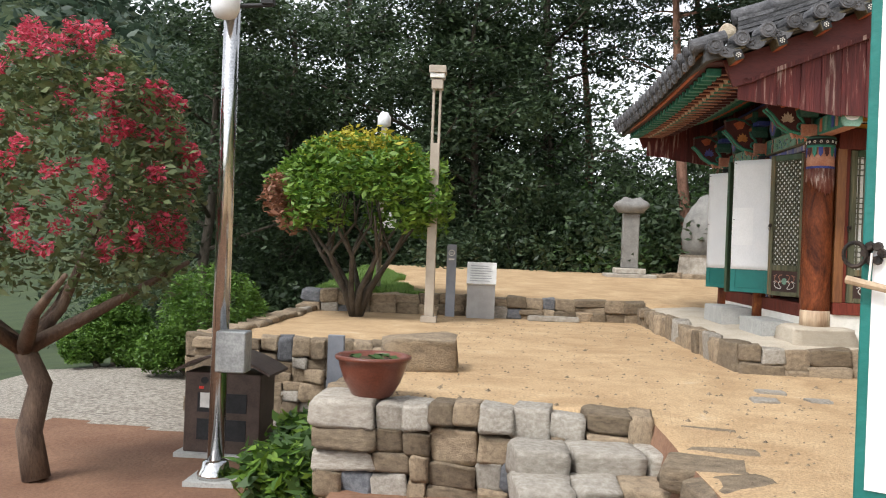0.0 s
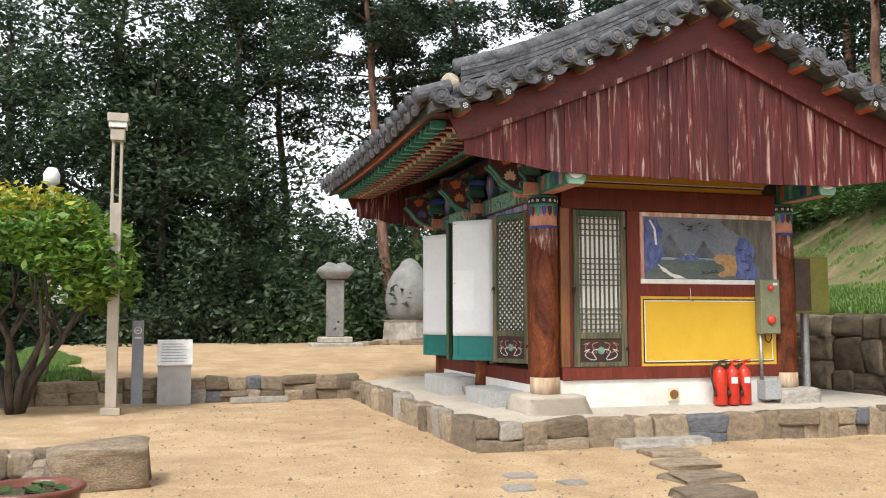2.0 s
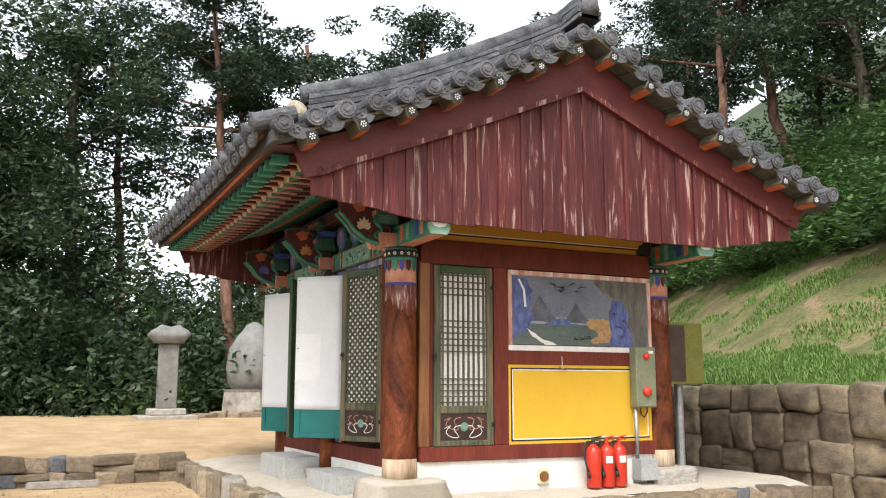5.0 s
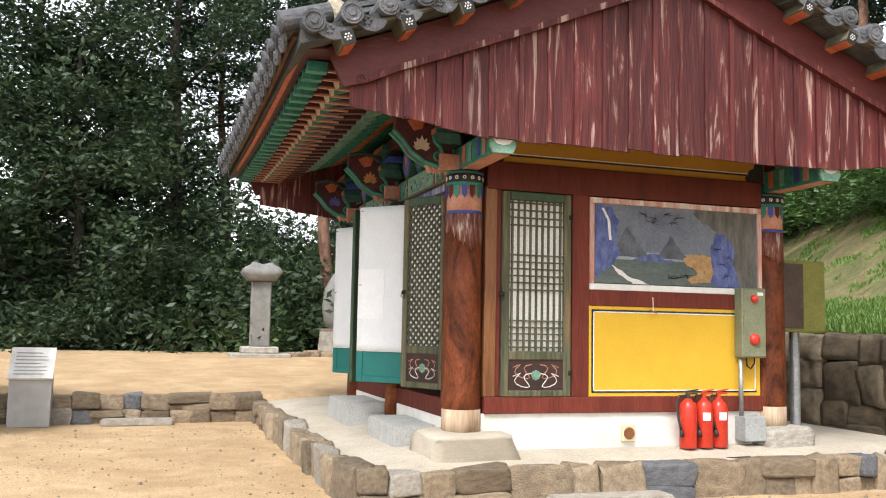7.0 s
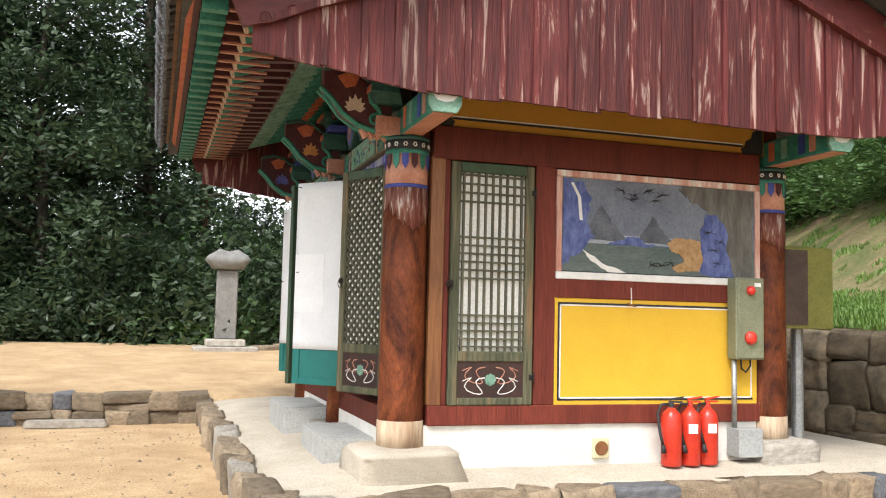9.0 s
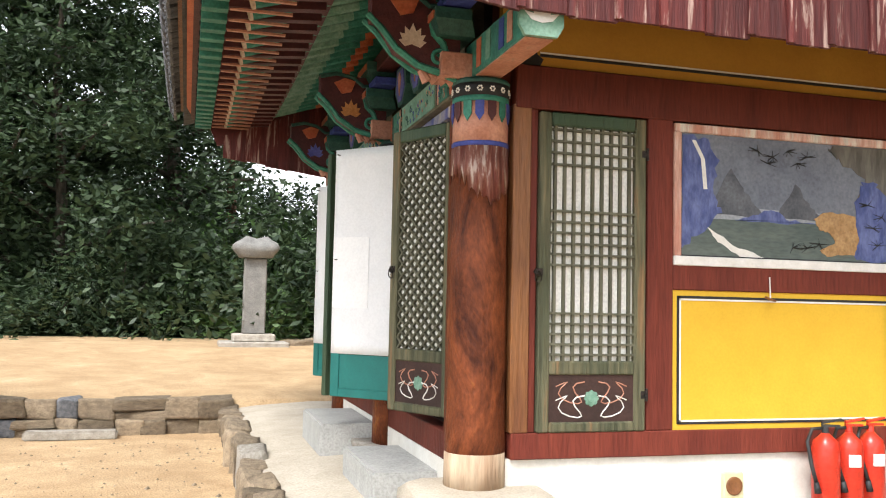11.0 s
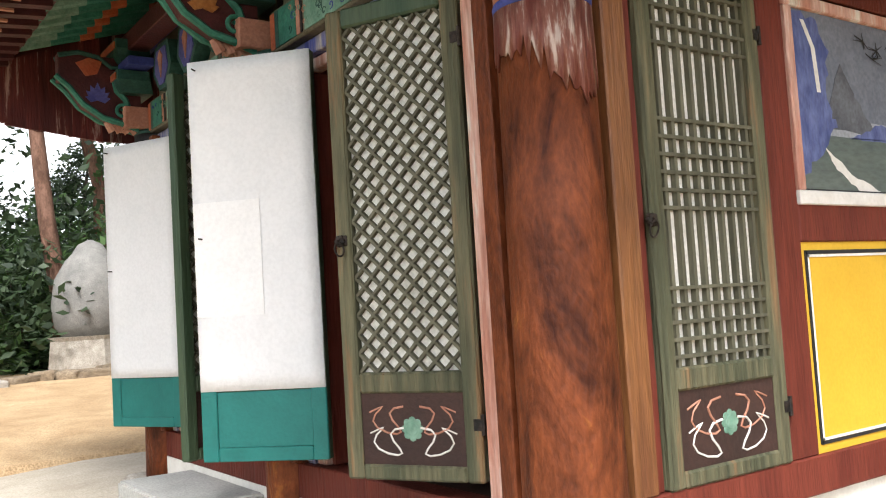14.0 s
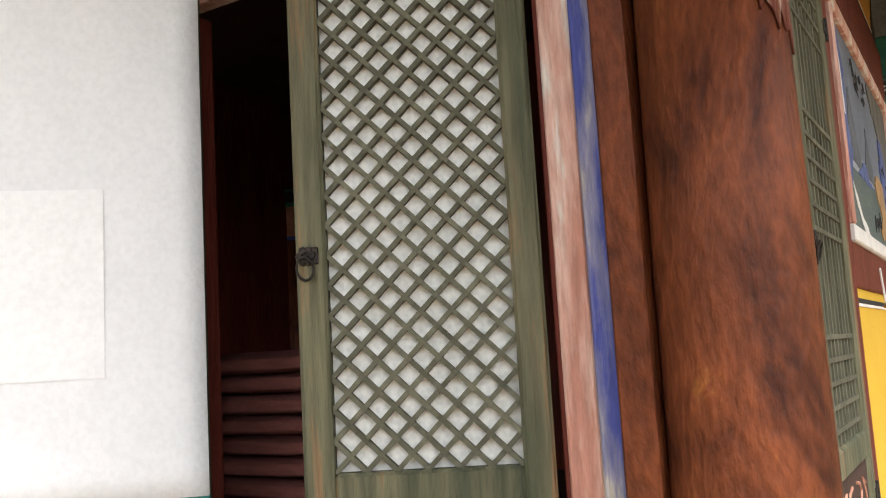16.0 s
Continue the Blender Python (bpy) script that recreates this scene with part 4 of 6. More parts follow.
# verge tiles along both slopes, facing out of each gable
nv = 12
for sgn, sl in ((-1, slope_f), (1, slope_b)):
    for k in range(nv):
        d = 0.16 + (3.05 - 0.16) * k / (nv - 1)
        z = deck_z(XC + d) + 0.14
        tilt = math.degrees(math.atan(0.56 - 0.074 * d)) * -sgn
        for yy, rz in ((YN - 0.3, 90), (YF + 0.3, -90)):
            q = tilt if rz > 0 else -tilt
            piece("round_tile", DISC, sl, pose(XC + sgn * d, yy, z, 0, 0, rz) @ pose(0, 0, 0, q * 1.0, 0, 0))
            d2 = d + 0.131
            if k < nv - 1:
                piece("pan_tile", PAN, sl, pose(XC + sgn * d2, yy + (0.02 if rz > 0 else -0.02), deck_z(XC + d2) + 0.1, 0, 0, rz) @ pose(0, 0, 0, q, 0, 0) @ Matrix.Diagonal((1, 0.86, 1, 1)))


def ridge(name, pts, label, side_vec):
    """A ridge stacked from thin tile courses with a round cap, along points."""
    rd = thing(name, pose(0, 0, 0), label, "ridge", "tile ridges")
    n = len(pts)
    sv = Vector(side_vec)
    for c in range(4):
        w = 0.13 - 0.012 * c + (0.012 if c % 2 else 0)
        for k in range(n - 1):
            bm = bmesh.new()
            p, q = Vector(pts[k]), Vector(pts[k + 1])
            j = 0.006 * math.sin(k * 2.3 + c * 1.7)
            add_poly(bm, [p + sv * (w + j) + Vector((0, 0, 0.052 * c)), q + sv * (w - j) + Vector((0, 0, 0.052 * c)), q - sv * (w - j) + Vector((0, 0, 0.052 * c)), p - sv * (w + j) + Vector((0, 0, 0.052 * c))], (0, 0, 0.038))
            part("ridge_tile", bm, TILE, rd)
    for k in range(n - 1):
        bm = bmesh.new()
        p, q = Vector(pts[k]) + Vector((0, 0, 0.225)), Vector(pts[k + 1]) + Vector((0, 0, 0.225))
        add_tube(bm, p, p + (q - p) * 1.06, 0.092, 0.086, 12)
        part("cap_tile", bm, TILE, rd, "", True)
    bm = bmesh.new()
    for a, b in zip(pts, pts[1:]):
        a, b = Vector(a), Vector(b)
        add_poly(bm, [a + sv * 0.1, b + sv * 0.1, b - sv * 0.1, a - sv * 0.1], (0, 0, 0.2))
    part("core", bm, TILE_D, rd)
    return rd


ridge("main_ridge", [(XC, y, ZTOP + 0.1 + 0.16 * (abs(y - 2) / 3) ** 2) for y in np.linspace(YN - 0.2, YF + 0.2, 15)], "layered grey tile ridge along the roof top", (1, 0, 0))
for sgn in (-1, 1):
    for yy in (YN + 0.22, YF - 0.22):
        pts = [(XC + sgn * d, yy, deck_z(XC + d) + 0.2 + 0.05 * max(0, d - 1.8) ** 2) for d in np.linspace(0.1, 2.72, 8)]
        ridge("hip_ridge", pts, "layered grey tile ridge running down the roof slope", (0, 1, 0))
        bm = bmesh.new()
        bmesh.ops.create_icosphere(bm, subdivisions=3, radius=0.105)
        for v in bm.verts:
            v.co *= 1 + 0.25 * noise.noise(v.co * 9)
            v.co.y *= 0.75
        lump = link("mortar_lump", bm, LIME, True)
        lump.matrix_world = pose(XC + sgn * 2.79, yy, deck_z(XC + 2.79) + 0.32)
        tagged(lump, "pale lime mortar lump closing a ridge end", "mortar lump", "ridge ends")
bm = bmesh.new()
add_lathe(bm, [(0.08, 0), (0.12, 0.06), (0.1, 0.15), (0.04, 0.2)], 12)
fin = link("ridge_end_tile", bm, TILE, True)
fin.matrix_world = pose(XC, YN - 0.16, ZTOP + 0.3)
tagged(fin, "pale mortar and tile end block on the main ridge", "ridge end")


# ---- gables ----
def barge_low(x):
    d = abs(x - XC)
    return 3.93 - 0.455 * d + 0.014 * d * d


def plank_low(x):
    d = abs(x - XC)
    return 2.505 + (0.0 if d < 1.6 else 0.135 * (d - 1.6))


def gable(y, out, label):
    """Bargeboards, weatherboarding with battens and purlin ends; out is the side that faces away from the hall."""
    g = thing("gable_boarding", pose(0, y, 0), label, "gable", "gables of the hall")
    n = 24
    x = -1.0
    k = 0
    rr = random.Random(4)
    while x < 4.44:
        w = rr.uniform(0.2, 0.25)
        x1 = min(x + w, 4.44)
        bm = bmesh.new()
        dy = rr.uniform(0, 0.008)
        zz = rr.uniform(-0.015, 0.012)
        pts = [(x, dy, plank_low(x) + zz), (x1, dy, plank_low(x1) + zz)] + [(q, dy, barge_low(q) + 0.08) for q in ((x1, XC, x) if x < XC < x1 else (x1, x))]
        add_poly(bm, pts, (0, 0.025, 0))
        part("plank", bm, RED_OLD, g)
        if x > -0.9:
            bm = bmesh.new()
            bw = 0.02
            add_poly(bm, [(x - bw, -0.016, plank_low(x) + zz), (x + bw, -0.016, plank_low(x) + zz), (x + bw, -0.016, barge_low(x) + 0.06), (x - bw, -0.016, barge_low(x) + 0.06)], (0, 0.02, 0))
            bevel(bm, 0.004)
            part("batten", bm, RED_OLD, g)
        x = x1
        k += 1
    for sgn in (-1, 1):
        bm = bmesh.new()
        ds = np.linspace(0, 2.9, 12)
        lo = [(XC + sgn * d, -0.045, barge_low(XC + d)) for d in ds]
        hi = [(XC + sgn * d, -0.045, deck_z(XC + d) - 0.0) for d in ds]
        lo[-1] = (XC + sgn * 2.78, -0.045, barge_low(XC + 2.78) + 0.0)
        lo[-2] = (XC + sgn * 2.6, -0.045, barge_low(XC + 2.6) - 0.02)
        for i in range(11):
            add_poly(bm, [lo[i], lo[i + 1], hi[i + 1], hi[i]], (0, 0.045, 0))
        bmesh.ops.remove_doubles(bm, verts=bm.verts, dist=0.0005)
        part("bargeboard", bm, BARGE, g, "dark red bargeboard")
        bm = bmesh.new()
        for i in range(10):
            add_poly(bm, [(lo[i][0], -0.058, lo[i][2] + 0.0), (lo[i + 1][0], -0.058, lo[i + 1][2]), (lo[i + 1][0], -0.058, lo[i + 1][2] + 0.05), (lo[i][0], -0.058, lo[i][2] + 0.05)], (0, 0.013, 0))
        part("lower_moulding", bm, RED_OLD, g)
        for q in (2.66, 2.5):
            bm = bmesh.new()
            add_sweep(bm, [(XC + sgn * q + 0.04 * math.cos(a) * (1 - a / 12), -0.05, barge_low(XC + q) + 0.02 + 0.04 * math.sin(a) * (1 - a / 12)) for a in np.linspace(0, 8, 16)], 0.006, 0.005, 5)
            part("carved_curl", bm, BARGE, g)
        for i in range(7):
            d = 0.2 + i * 0.435
            z = deck_z(XC + d) - 0.02
            ang = math.atan(0.56 - 0.074 * d) * sgn
            bm = bmesh.new()
            add_box(bm, -0.05, 0.05, -0.27, 0.0, -0.055, 0.045)
            bevel(bm, 0.006)
            end = part("purlin_end", bm, TAUPE, g, "painted purlin end with a flower of white dots")
            end.matrix_local = pose(XC + sgn * d, -0.03, z, 0, math.degrees(ang), 0)
            box_part("black_face", (-0.046, 0.046, -0.274, -0.27, -0.05, 0.042), BLACK, end, "", 0)
            box_part("red_underside", (-0.04, 0.04, -0.255, -0.01, -0.064, -0.055), ORANGE, end, "", 0.004)
            bm = bmesh.new()
            for j in range(7):
                t = j * math.pi / 3
                r = 0.022 if j < 6 else 0
                bmesh.ops.create_icosphere(bm, subdivisions=1, radius=0.0085, matrix=Matrix.Translation((r * math.cos(t), -0.275, -0.004 + r * math.sin(t))))
            part("white_dots", bm, WHITE, end)
        bm = bmesh.new()
        for i in range(11):
            a, b = hi[i], hi[i + 1]
            add_poly(bm, [(a[0], -0.28, a[2] + 0.035), (b[0], -0.28, b[2] + 0.035), (b[0], 0.3, b[2] + 0.035), (a[0], 0.3, a[2] + 0.035)], (0, 0, 0.02))
        part("verge_board", bm, TAUPE, g, "weathered wooden verge board")
    if out > 0:
        g.matrix_world = pose(2 * XC, y, 0, 0, 0, 180)
    return g


gable(YN, -1, "peeling dark red weatherboarded gable with bargeboards")
gable(YF, 1, "dark red weatherboarded far gable")
# beam ends that carry the gable
for xx in (XL, XR):
    be = thing("beam_end", pose(xx, 0, 2.41), "painted beam end with a white lotus on its tip", "beam", "gable beam ends")
    box_part("beam", (-0.075, 0.075, -0.78, 0.12, 0.0, 0.2), JADE, be, "", 0.008)
    box_part("underside", (-0.07, 0.07, -0.77, -0.05, -0.006, 0.0), SALMON, be, "", 0)
    for q, mm in ((-0.62, SALMON), (-0.5, BLUE_T), (-0.3, JADE_L), (-0.15, ORANGE)):
        box_part("painted_field", (-0.079, 0.079, q, q + 0.07, 0.03, 0.18), mm, be, "", 0)
    bm = bmesh.new()
    add_poly(bm, [(-0.11, -0.8, 0.05), (-0.08, -0.8, 0.0), (0.08, -0.8, 0.0), (0.11, -0.8, 0.05), (0.11, -0.8, 0.16), (0.08, -0.8, 0.2), (-0.08, -0.8, 0.2), (-0.11, -0.8, 0.16)], (0, 0.025, 0))
    part("tip", bm, JADE_L, be, "pale jade tip plate")
    bm = bmesh.new()
    for k in range(5):
        a = math.radians(-60 + 30 * k)
        o, u, w = Vector((0, -0.803, 0.06)), Vector((math.sin(a), 0, math.cos(a))), Vector((math.cos(a), 0, -math.sin(a)))
        add_poly(bm, [o, o + u * 0.05 - w * 0.016, o + u * 0.1, o + u * 0.05 + w * 0.016], (0, -0.003, 0))
    part("lotus", bm, WHITE, be, "white painted lotus")

# ---- mural ----
mural = thing("mural", pose(0, -0.02, 0), "faded wall painting of hills and a beast, pale frame", "painting")
for dims in ((1.35, 3.15, 1.43, 1.485), (1.35, 3.15, 2.2, 2.25), (1.35, 1.395, 1.485, 2.2), (3.105, 3.15, 1.485, 2.2)):
    box_part("frame", (dims[0], dims[1], -0.02, 0.03, dims[2], dims[3]), PINK if dims[2] != 1.43 else WHITE, mural, "pale pinkish painted frame strip", 0.005)
box_part("sky", (1.395, 3.105, 0.0, 0.02, 1.485, 2.2), P_SKY, mural, "", 0)
MX, MZ = 1.40, 1.49


def paint(name, pts, material, depth, label=""):
    bm = bmesh.new()
    add_poly(bm, [(MX + u * 1.7, -depth, MZ + v * 0.705) for u, v in pts], (0, depth, 0))
    return part(name, bm, material, mural, label)


def ragged(pts, seed, amp=0.012, n=5):
    rr, out = random.Random(seed), []
    for (a, b), (c, d) in zip(pts, pts[1:] + pts[:1]):
        for k in range(n):
            t = k / n
            out.append((min(1, max(0, a + (c - a) * t + rr.uniform(-amp, amp) * 0.5)), min(1, max(0, b + (d - b) * t + rr.uniform(-amp, amp)))))
    return out


paint("mist", [(0.1, 0.3), (0.6, 0.3), (0.6, 0.4), (0.1, 0.42)], P_MIST, 0.0012)
paint("hill", ragged([(0.1, 0.34), (0.19, 0.74), (0.25, 0.55), (0.32, 0.38), (0.38, 0.38), (0.455, 0.64), (0.52, 0.45), (0.57, 0.34)], 1), P_HILL, 0.002)
paint("far_rock", ragged([(0.2, 0.3), (0.3, 0.37), (0.36, 0.42), (0.43, 0.33), (0.55, 0.3)], 2), P_BLUE, 0.003)
paint("field", [(0.0, 0.0), (1.0, 0.0), (1.0, 0.31), (0.0, 0.31)], P_FIELD, 0.0024)
paint("cliff", ragged([(0.0, 0.05), (0.08, 0.2), (0.155, 0.38), (0.12, 0.5), (0.14, 0.8), (0.1, 0.95), (0.0, 1.0)], 3, 0.02), P_BLUE, 0.004)
paint("waterfall", [(0.04, 0.95), (0.075, 0.8), (0.085, 0.55), (0.1, 0.55), (0.09, 0.8), (0.055, 0.95)], WHITE, 0.005)
paint("stream", ragged([(0.1, 0.25), (0.2, 0.1), (0.33, 0.0), (0.23, 0.0), (0.14, 0.12)], 4, 0.008), WHITE, 0.0034)
paint("tree", ragged([(0.72, 0.3), (0.74, 0.75), (0.62, 0.9), (0.6, 0.98), (1.0, 1.0), (1.0, 0.0), (0.86, 0.0), (0.86, 0.5)], 5, 0.03), P_TREE, 0.0034)
paint("rock", ragged([(0.7, 0.0), (0.7, 0.3), (0.72, 0.66), (0.78, 0.72), (0.84, 0.55), (0.88, 0.0)], 6, 0.03), P_BLUE, 0.005)
paint("beast", ragged([(0.53, 0.36), (0.58, 0.42), (0.7, 0.4), (0.72, 0.2), (0.7, 0.06), (0.58, 0.04), (0.55, 0.09), (0.62, 0.15), (0.6, 0.24), (0.55, 0.26)], 7, 0.008), P_TAN, 0.006)
for k, (u, v) in enumerate(((0.3, 0.9), (0.36, 0.86), (0.42, 0.92), (0.5, 0.88), (0.34, 0.8), (0.46, 0.82), (0.55, 0.14), (0.5, 0.1), (0.44, 0.1), (0.78, 0.3), (0.82, 0.4), (0.76, 0.5), (0.8, 0.15))):
    bm = bmesh.new()
    rr = random.Random(k)
    for j in range(7):
        a = rr.uniform(0, 6.28)
        add_tube(bm, (MX + u * 1.7, -0.006, MZ + v * 0.705), (MX + u * 1.7 + 0.07 * math.cos(a), -0.006, MZ + v * 0.705 + 0.035 * math.sin(a)), 0.003, 0.001, 4)
    part("twig", bm, BLACK, mural)
box_part("dark_edge", (1.395, 3.105, -0.004, 0.0, 1.485, 1.493), BLACK, mural, "", 0)
box_part("dark_edge", (1.395, 1.403, -0.004, 0.0, 1.493, 2.2), BLACK, mural, "", 0)

# ---- things at the gable wall ----
cb = thing("control_box", pose(2.97, -0.03, 0.85), "olive-grey alarm control box with red button and lamp", "control box")
box_part("case", (-0.13, 0.13, -0.12, 0.0, 0.0, 0.64), CABINET, cb, "", 0.008)
box_part("door", (-0.118, 0.118, -0.13, -0.12, 0.012, 0.628), CABINET, cb, "", 0.005)
for z, r in ((0.54, 0.036), (0.17, 0.052)):
    bm = bmesh.new()
    add_lathe(bm, [(r, 0), (r, 0.015), (r * 0.85, 0.03), (r * 0.4, 0.042)], 18)
    o = part("red_lamp", bm, SIGNAL, cb, "round red signal cover", True)
    o.matrix_local = pose(-0.01, -0.13, z, 90, 0, 0)
box_part("white_label", (0.03, 0.09, -0.132, -0.13, 0.57, 0.6), WHITE, cb, "", 0)
cd = thing("conduit", pose(2.87, -0.08, 0.1), "grey steel conduit with a floor junction box", "conduit")
bm = bmesh.new()
add_tube(bm, (0.0, 0, 0.22), (0.0, 0, 0.76), 0.021, 0.021, 12)
part("pipe", bm, STEEL_G, cd, "", True)
box_part("junction_box", (-0.02, 0.2, -0.09, 0.07, 0.0, 0.22), GREYBOX, cd)
bm = bmesh.new()
add_sweep(bm, [(0.06, 0, 0.76), (0.06, -0.01, 0.68), (0.1, -0.01, 0.65), (0.15, 0, 0.7), (0.15, 0, 0.76)], 0.008, 0.008, 6)
part("cable", bm, RUBBER, cd)
for k, x in enumerate((2.25, 2.42, 2.58)):
    ex = thing("fire_extinguisher", pose(x, -0.17 + 0.01 * k, 0.06, 0, 0, -25 + 9 * k), "red fire extinguisher with black hose standing on the platform", "extinguisher", "row of extinguishers")
    bm = bmesh.new()
    add_lathe(bm, [(0.07, 0), (0.078, 0.015), (0.078, 0.34), (0.068, 0.385), (0.035, 0.415), (0.022, 0.43)], 22)
    part("cylinder", bm, FIRE, ex, "", True)
    bm = bmesh.new()
    add_tube(bm, (0, 0, 0.43), (0, 0, 0.465), 0.022, 0.018)
    add_box(bm, -0.02, 0.08, -0.012, 0.012, 0.465, 0.478)
    add_poly(bm, [(-0.02, -0.012, 0.48), (0.09, -0.012, 0.505), (0.09, -0.012, 0.515), (-0.02, -0.012, 0.495)], (0, 0.024, 0))
    part("valve", bm, FIRE if k else RUBBER, ex, "valve with squeeze lever")
    bm = bmesh.new()
    add_sweep(bm, [(-0.02, 0, 0.455), (-0.075, -0.01, 0.45), (-0.105, -0.03, 0.38), (-0.09, -0.06, 0.25), (-0.07, -0.075, 0.16)], 0.011, 0.011, 8)
    add_sweep(bm, [(-0.07, -0.075, 0.16), (-0.062, -0.08, 0.1)], 0.015, 0.02, 8)
    part("hose", bm, RUBBER, ex, "", True)
    if k:
        box_part("label", (-0.035, 0.035, -0.081, -0.07, 0.24, 0.31), WHITE, ex, "white paper label", 0.002)
sp = thing("outlet_cover", pose(1.74, -0.012, 0.18), "cream wall outlet with round cover", "outlet")
box_part("plate", (-0.065, 0.065, -0.02, 0.012, -0.075, 0.075), CREAM, sp)
bm = bmesh.new()
add_lathe(bm, [(0.052, 0), (0.052, 0.008), (0.045, 0.01), (0.03, 0.004)], 20)
o = part("round_cover", bm, BARE, sp, "", True)
o.matrix_local = pose(0, -0.02, 0, 90, 0, 0)
hk = thing("door_stay", pose(1.98, -0.03, 1.3), "small wooden peg hanging on a white string", "peg")
bm = bmesh.new()
add_tube(bm, (0, -0.005, 0.08), (0, -0.012, -0.05), 0.004, 0.004, 6)
part("string", bm, WHITE, hk)
bm = bmesh.new()
add_tube(bm, (-0.045, -0.03, -0.04), (0.04, -0.005, -0.06), 0.008, 0.007, 8)
part("peg", bm, BARE, hk)
gc = thing("meter_cabinet", pose(3.88, 0.42, 0.0), "olive metal meter cabinet on a steel pole", "cabinet")
box_part("case", (-0.28, 0.22, -0.2, 0.25, 1.1, 1.8), OLIVEBOX, gc, "", 0.01)
box_part("dark_front", (-0.29, -0.06, -0.215, -0.2, 1.13, 1.77), BRONZE, gc, "", 0)
bm = bmesh.new()
add_tube(bm, (0.0, 0, 0.0), (0.0, 0, 1.1), 0.05, 0.05, 14)
add_box(bm, -0.12, 0.12, -0.12, 0.12, 0.0, 0.075)
part("pole", bm, STEEL_G, gc)

# step stones before the front doors
for dims in ((-0.25, 0.14, 0.5, 1.5, 0.02, 0.215), (-0.3, 0.13, 2.22, 3.25, 0.02, 0.27)):
    bm = bmesh.new()
    add_box(bm, *dims)
    bevel(bm, 0.012, 2)
    tagged(link("step_block", bm, CEMENT), "plain grey cement step below the hall doors", "step", "door steps")

# cushions inside
rr = random.Random(8)
for k in range(11):
    bm = bmesh.new()
    bmesh.ops.create_cube(bm, size=1.0)
    bmesh.ops.subdivide_edges(bm, edges=bm.edges[:], cuts=4, use_grid_fill=True)
    for v in bm.verts:
        e = max(abs(v.co.x), abs(v.co.y)) * 2
        v.co.z *= 1 - 0.55 * e ** 4
        v.co += Vector((0, 0, 0.05 * noise.noise((v.co.x * 3, v.co.y * 3, k))))
    cu = link("cushion", bm, CUSHION, True)
    cu.matrix_world = pose(0.8 + rr.uniform(-0.015, 0.015), 1.72 + rr.uniform(-0.02, 0.02), 0.5 + 0.066 * k, 0, 0, rr.uniform(-4, 4)) @ Matrix.Diagonal((0.56, 0.56, 0.088, 1))
    tagged(cu, "folded maroon floor cushion in a stack", "cushion", "stack of cushions")


# ---- stone walls ----
STONES = {m_.name: [stone_mesh("stone", 100 + i, m_) for i in range(6)] for m_ in (STONE, STONE_W, STONE_B, STONE_H)}


def carve(rr, u0, u1, v0, v1, size, ratio, out):
    """Split an upright rectangle again and again into uneven stones."""
    w, h = u1 - u0, v1 - v0
    if w > size * ratio * rr.uniform(0.95, 1.7) and w > h * 0.8:
        c = u0 + w * rr.uniform(0.34, 0.66)
        t = rr.uniform(-0.02, 0.02)
        carve(rr, u0, c + t, v0, v1, size, ratio, out)
        carve(rr, c + t, u1, v0, v1, size, ratio, out)
    elif h > size * rr.uniform(1.05, 1.75):
        c = v0 + h * rr.uniform(0.38, 0.62)
        carve(rr, u0, u1, v0, c, size, ratio, out)
        carve(rr, u0, u1, c, v1, size, ratio, out)
    else:
        out.append((u0, u1, v0, v1))


def stone_wall(owner, p, q, z0, z1, course, length, depth, seed, mats=("brown_stone",), cap=None):
    """Uneven stones from p to q; the visible side is to the right of the way from p to q."""
    rr = random.Random(seed)
    p, q = Vector((*p, 0)), Vector((*q, 0))
    d = q - p
    L = d.length
    d.normalize()
    nrm = Vector((d.y, -d.x, 0))
    ang = math.degrees(math.atan2(d.y, d.x))
    cells = []
    chunk = L / max(1, round(L / (length * 3)))
    n = round(L / chunk)
    for k in range(n):
        carve(rr, k * chunk, (k + 1) * chunk, z0, z1, course, length / course, cells)
    for u0, u1, v0, v1 in cells:
        w, h = u1 - u0, v1 - v0
        top = v1 > z1 - 0.01
        mm = rr.choice(cap) if cap and top else rr.choice(mats)
        c = p + d * (u0 + u1) / 2 + nrm * rr.uniform(-0.025, 0.03)
        lift = rr.uniform(-0.02, 0.03) if top else 0
        piece("stone", rr.choice(STONES[mm]), owner, pose(c.x, c.y, (v0 + v1) / 2 + lift, rr.uniform(-4, 4), rr.uniform(-3.5, 3.5), ang + rr.uniform(-4, 4)) @ Matrix.Diagonal((w * 1.06, depth * rr.uniform(0.85, 1.15), h * 1.07, 1)))


def wall_of(name, label):
    return thing(name, Matrix(), label, "stone wall", kind="structure")


BS = ("brown_stone",) * 13 + ("white_granite", "blue_grey_stone")
pe = wall_of("wall_platform_edge", "rough brown stone edging of the hall platform")
stone_wall(pe, (-0.8, 5.9), (-0.78, -0.55), -0.36, 0.0, 0.26, 0.42, 0.2, 1, BS)
stone_wall(pe, (-0.8, -0.56), (5.0, -0.56), -0.36, 0.0, 0.25, 0.4, 0.2, 2, BS)
kb = wall_of("wall_kerb", "low stone kerb wall below the upper terrace")
stone_wall(kb, (-7.0, KERB), (-0.75, KERB), -0.3, 0.09, 0.17, 0.42, 0.26, 3, BS)
pw = wall_of("wall_pot", "retaining wall of rough granite beside the stone steps")
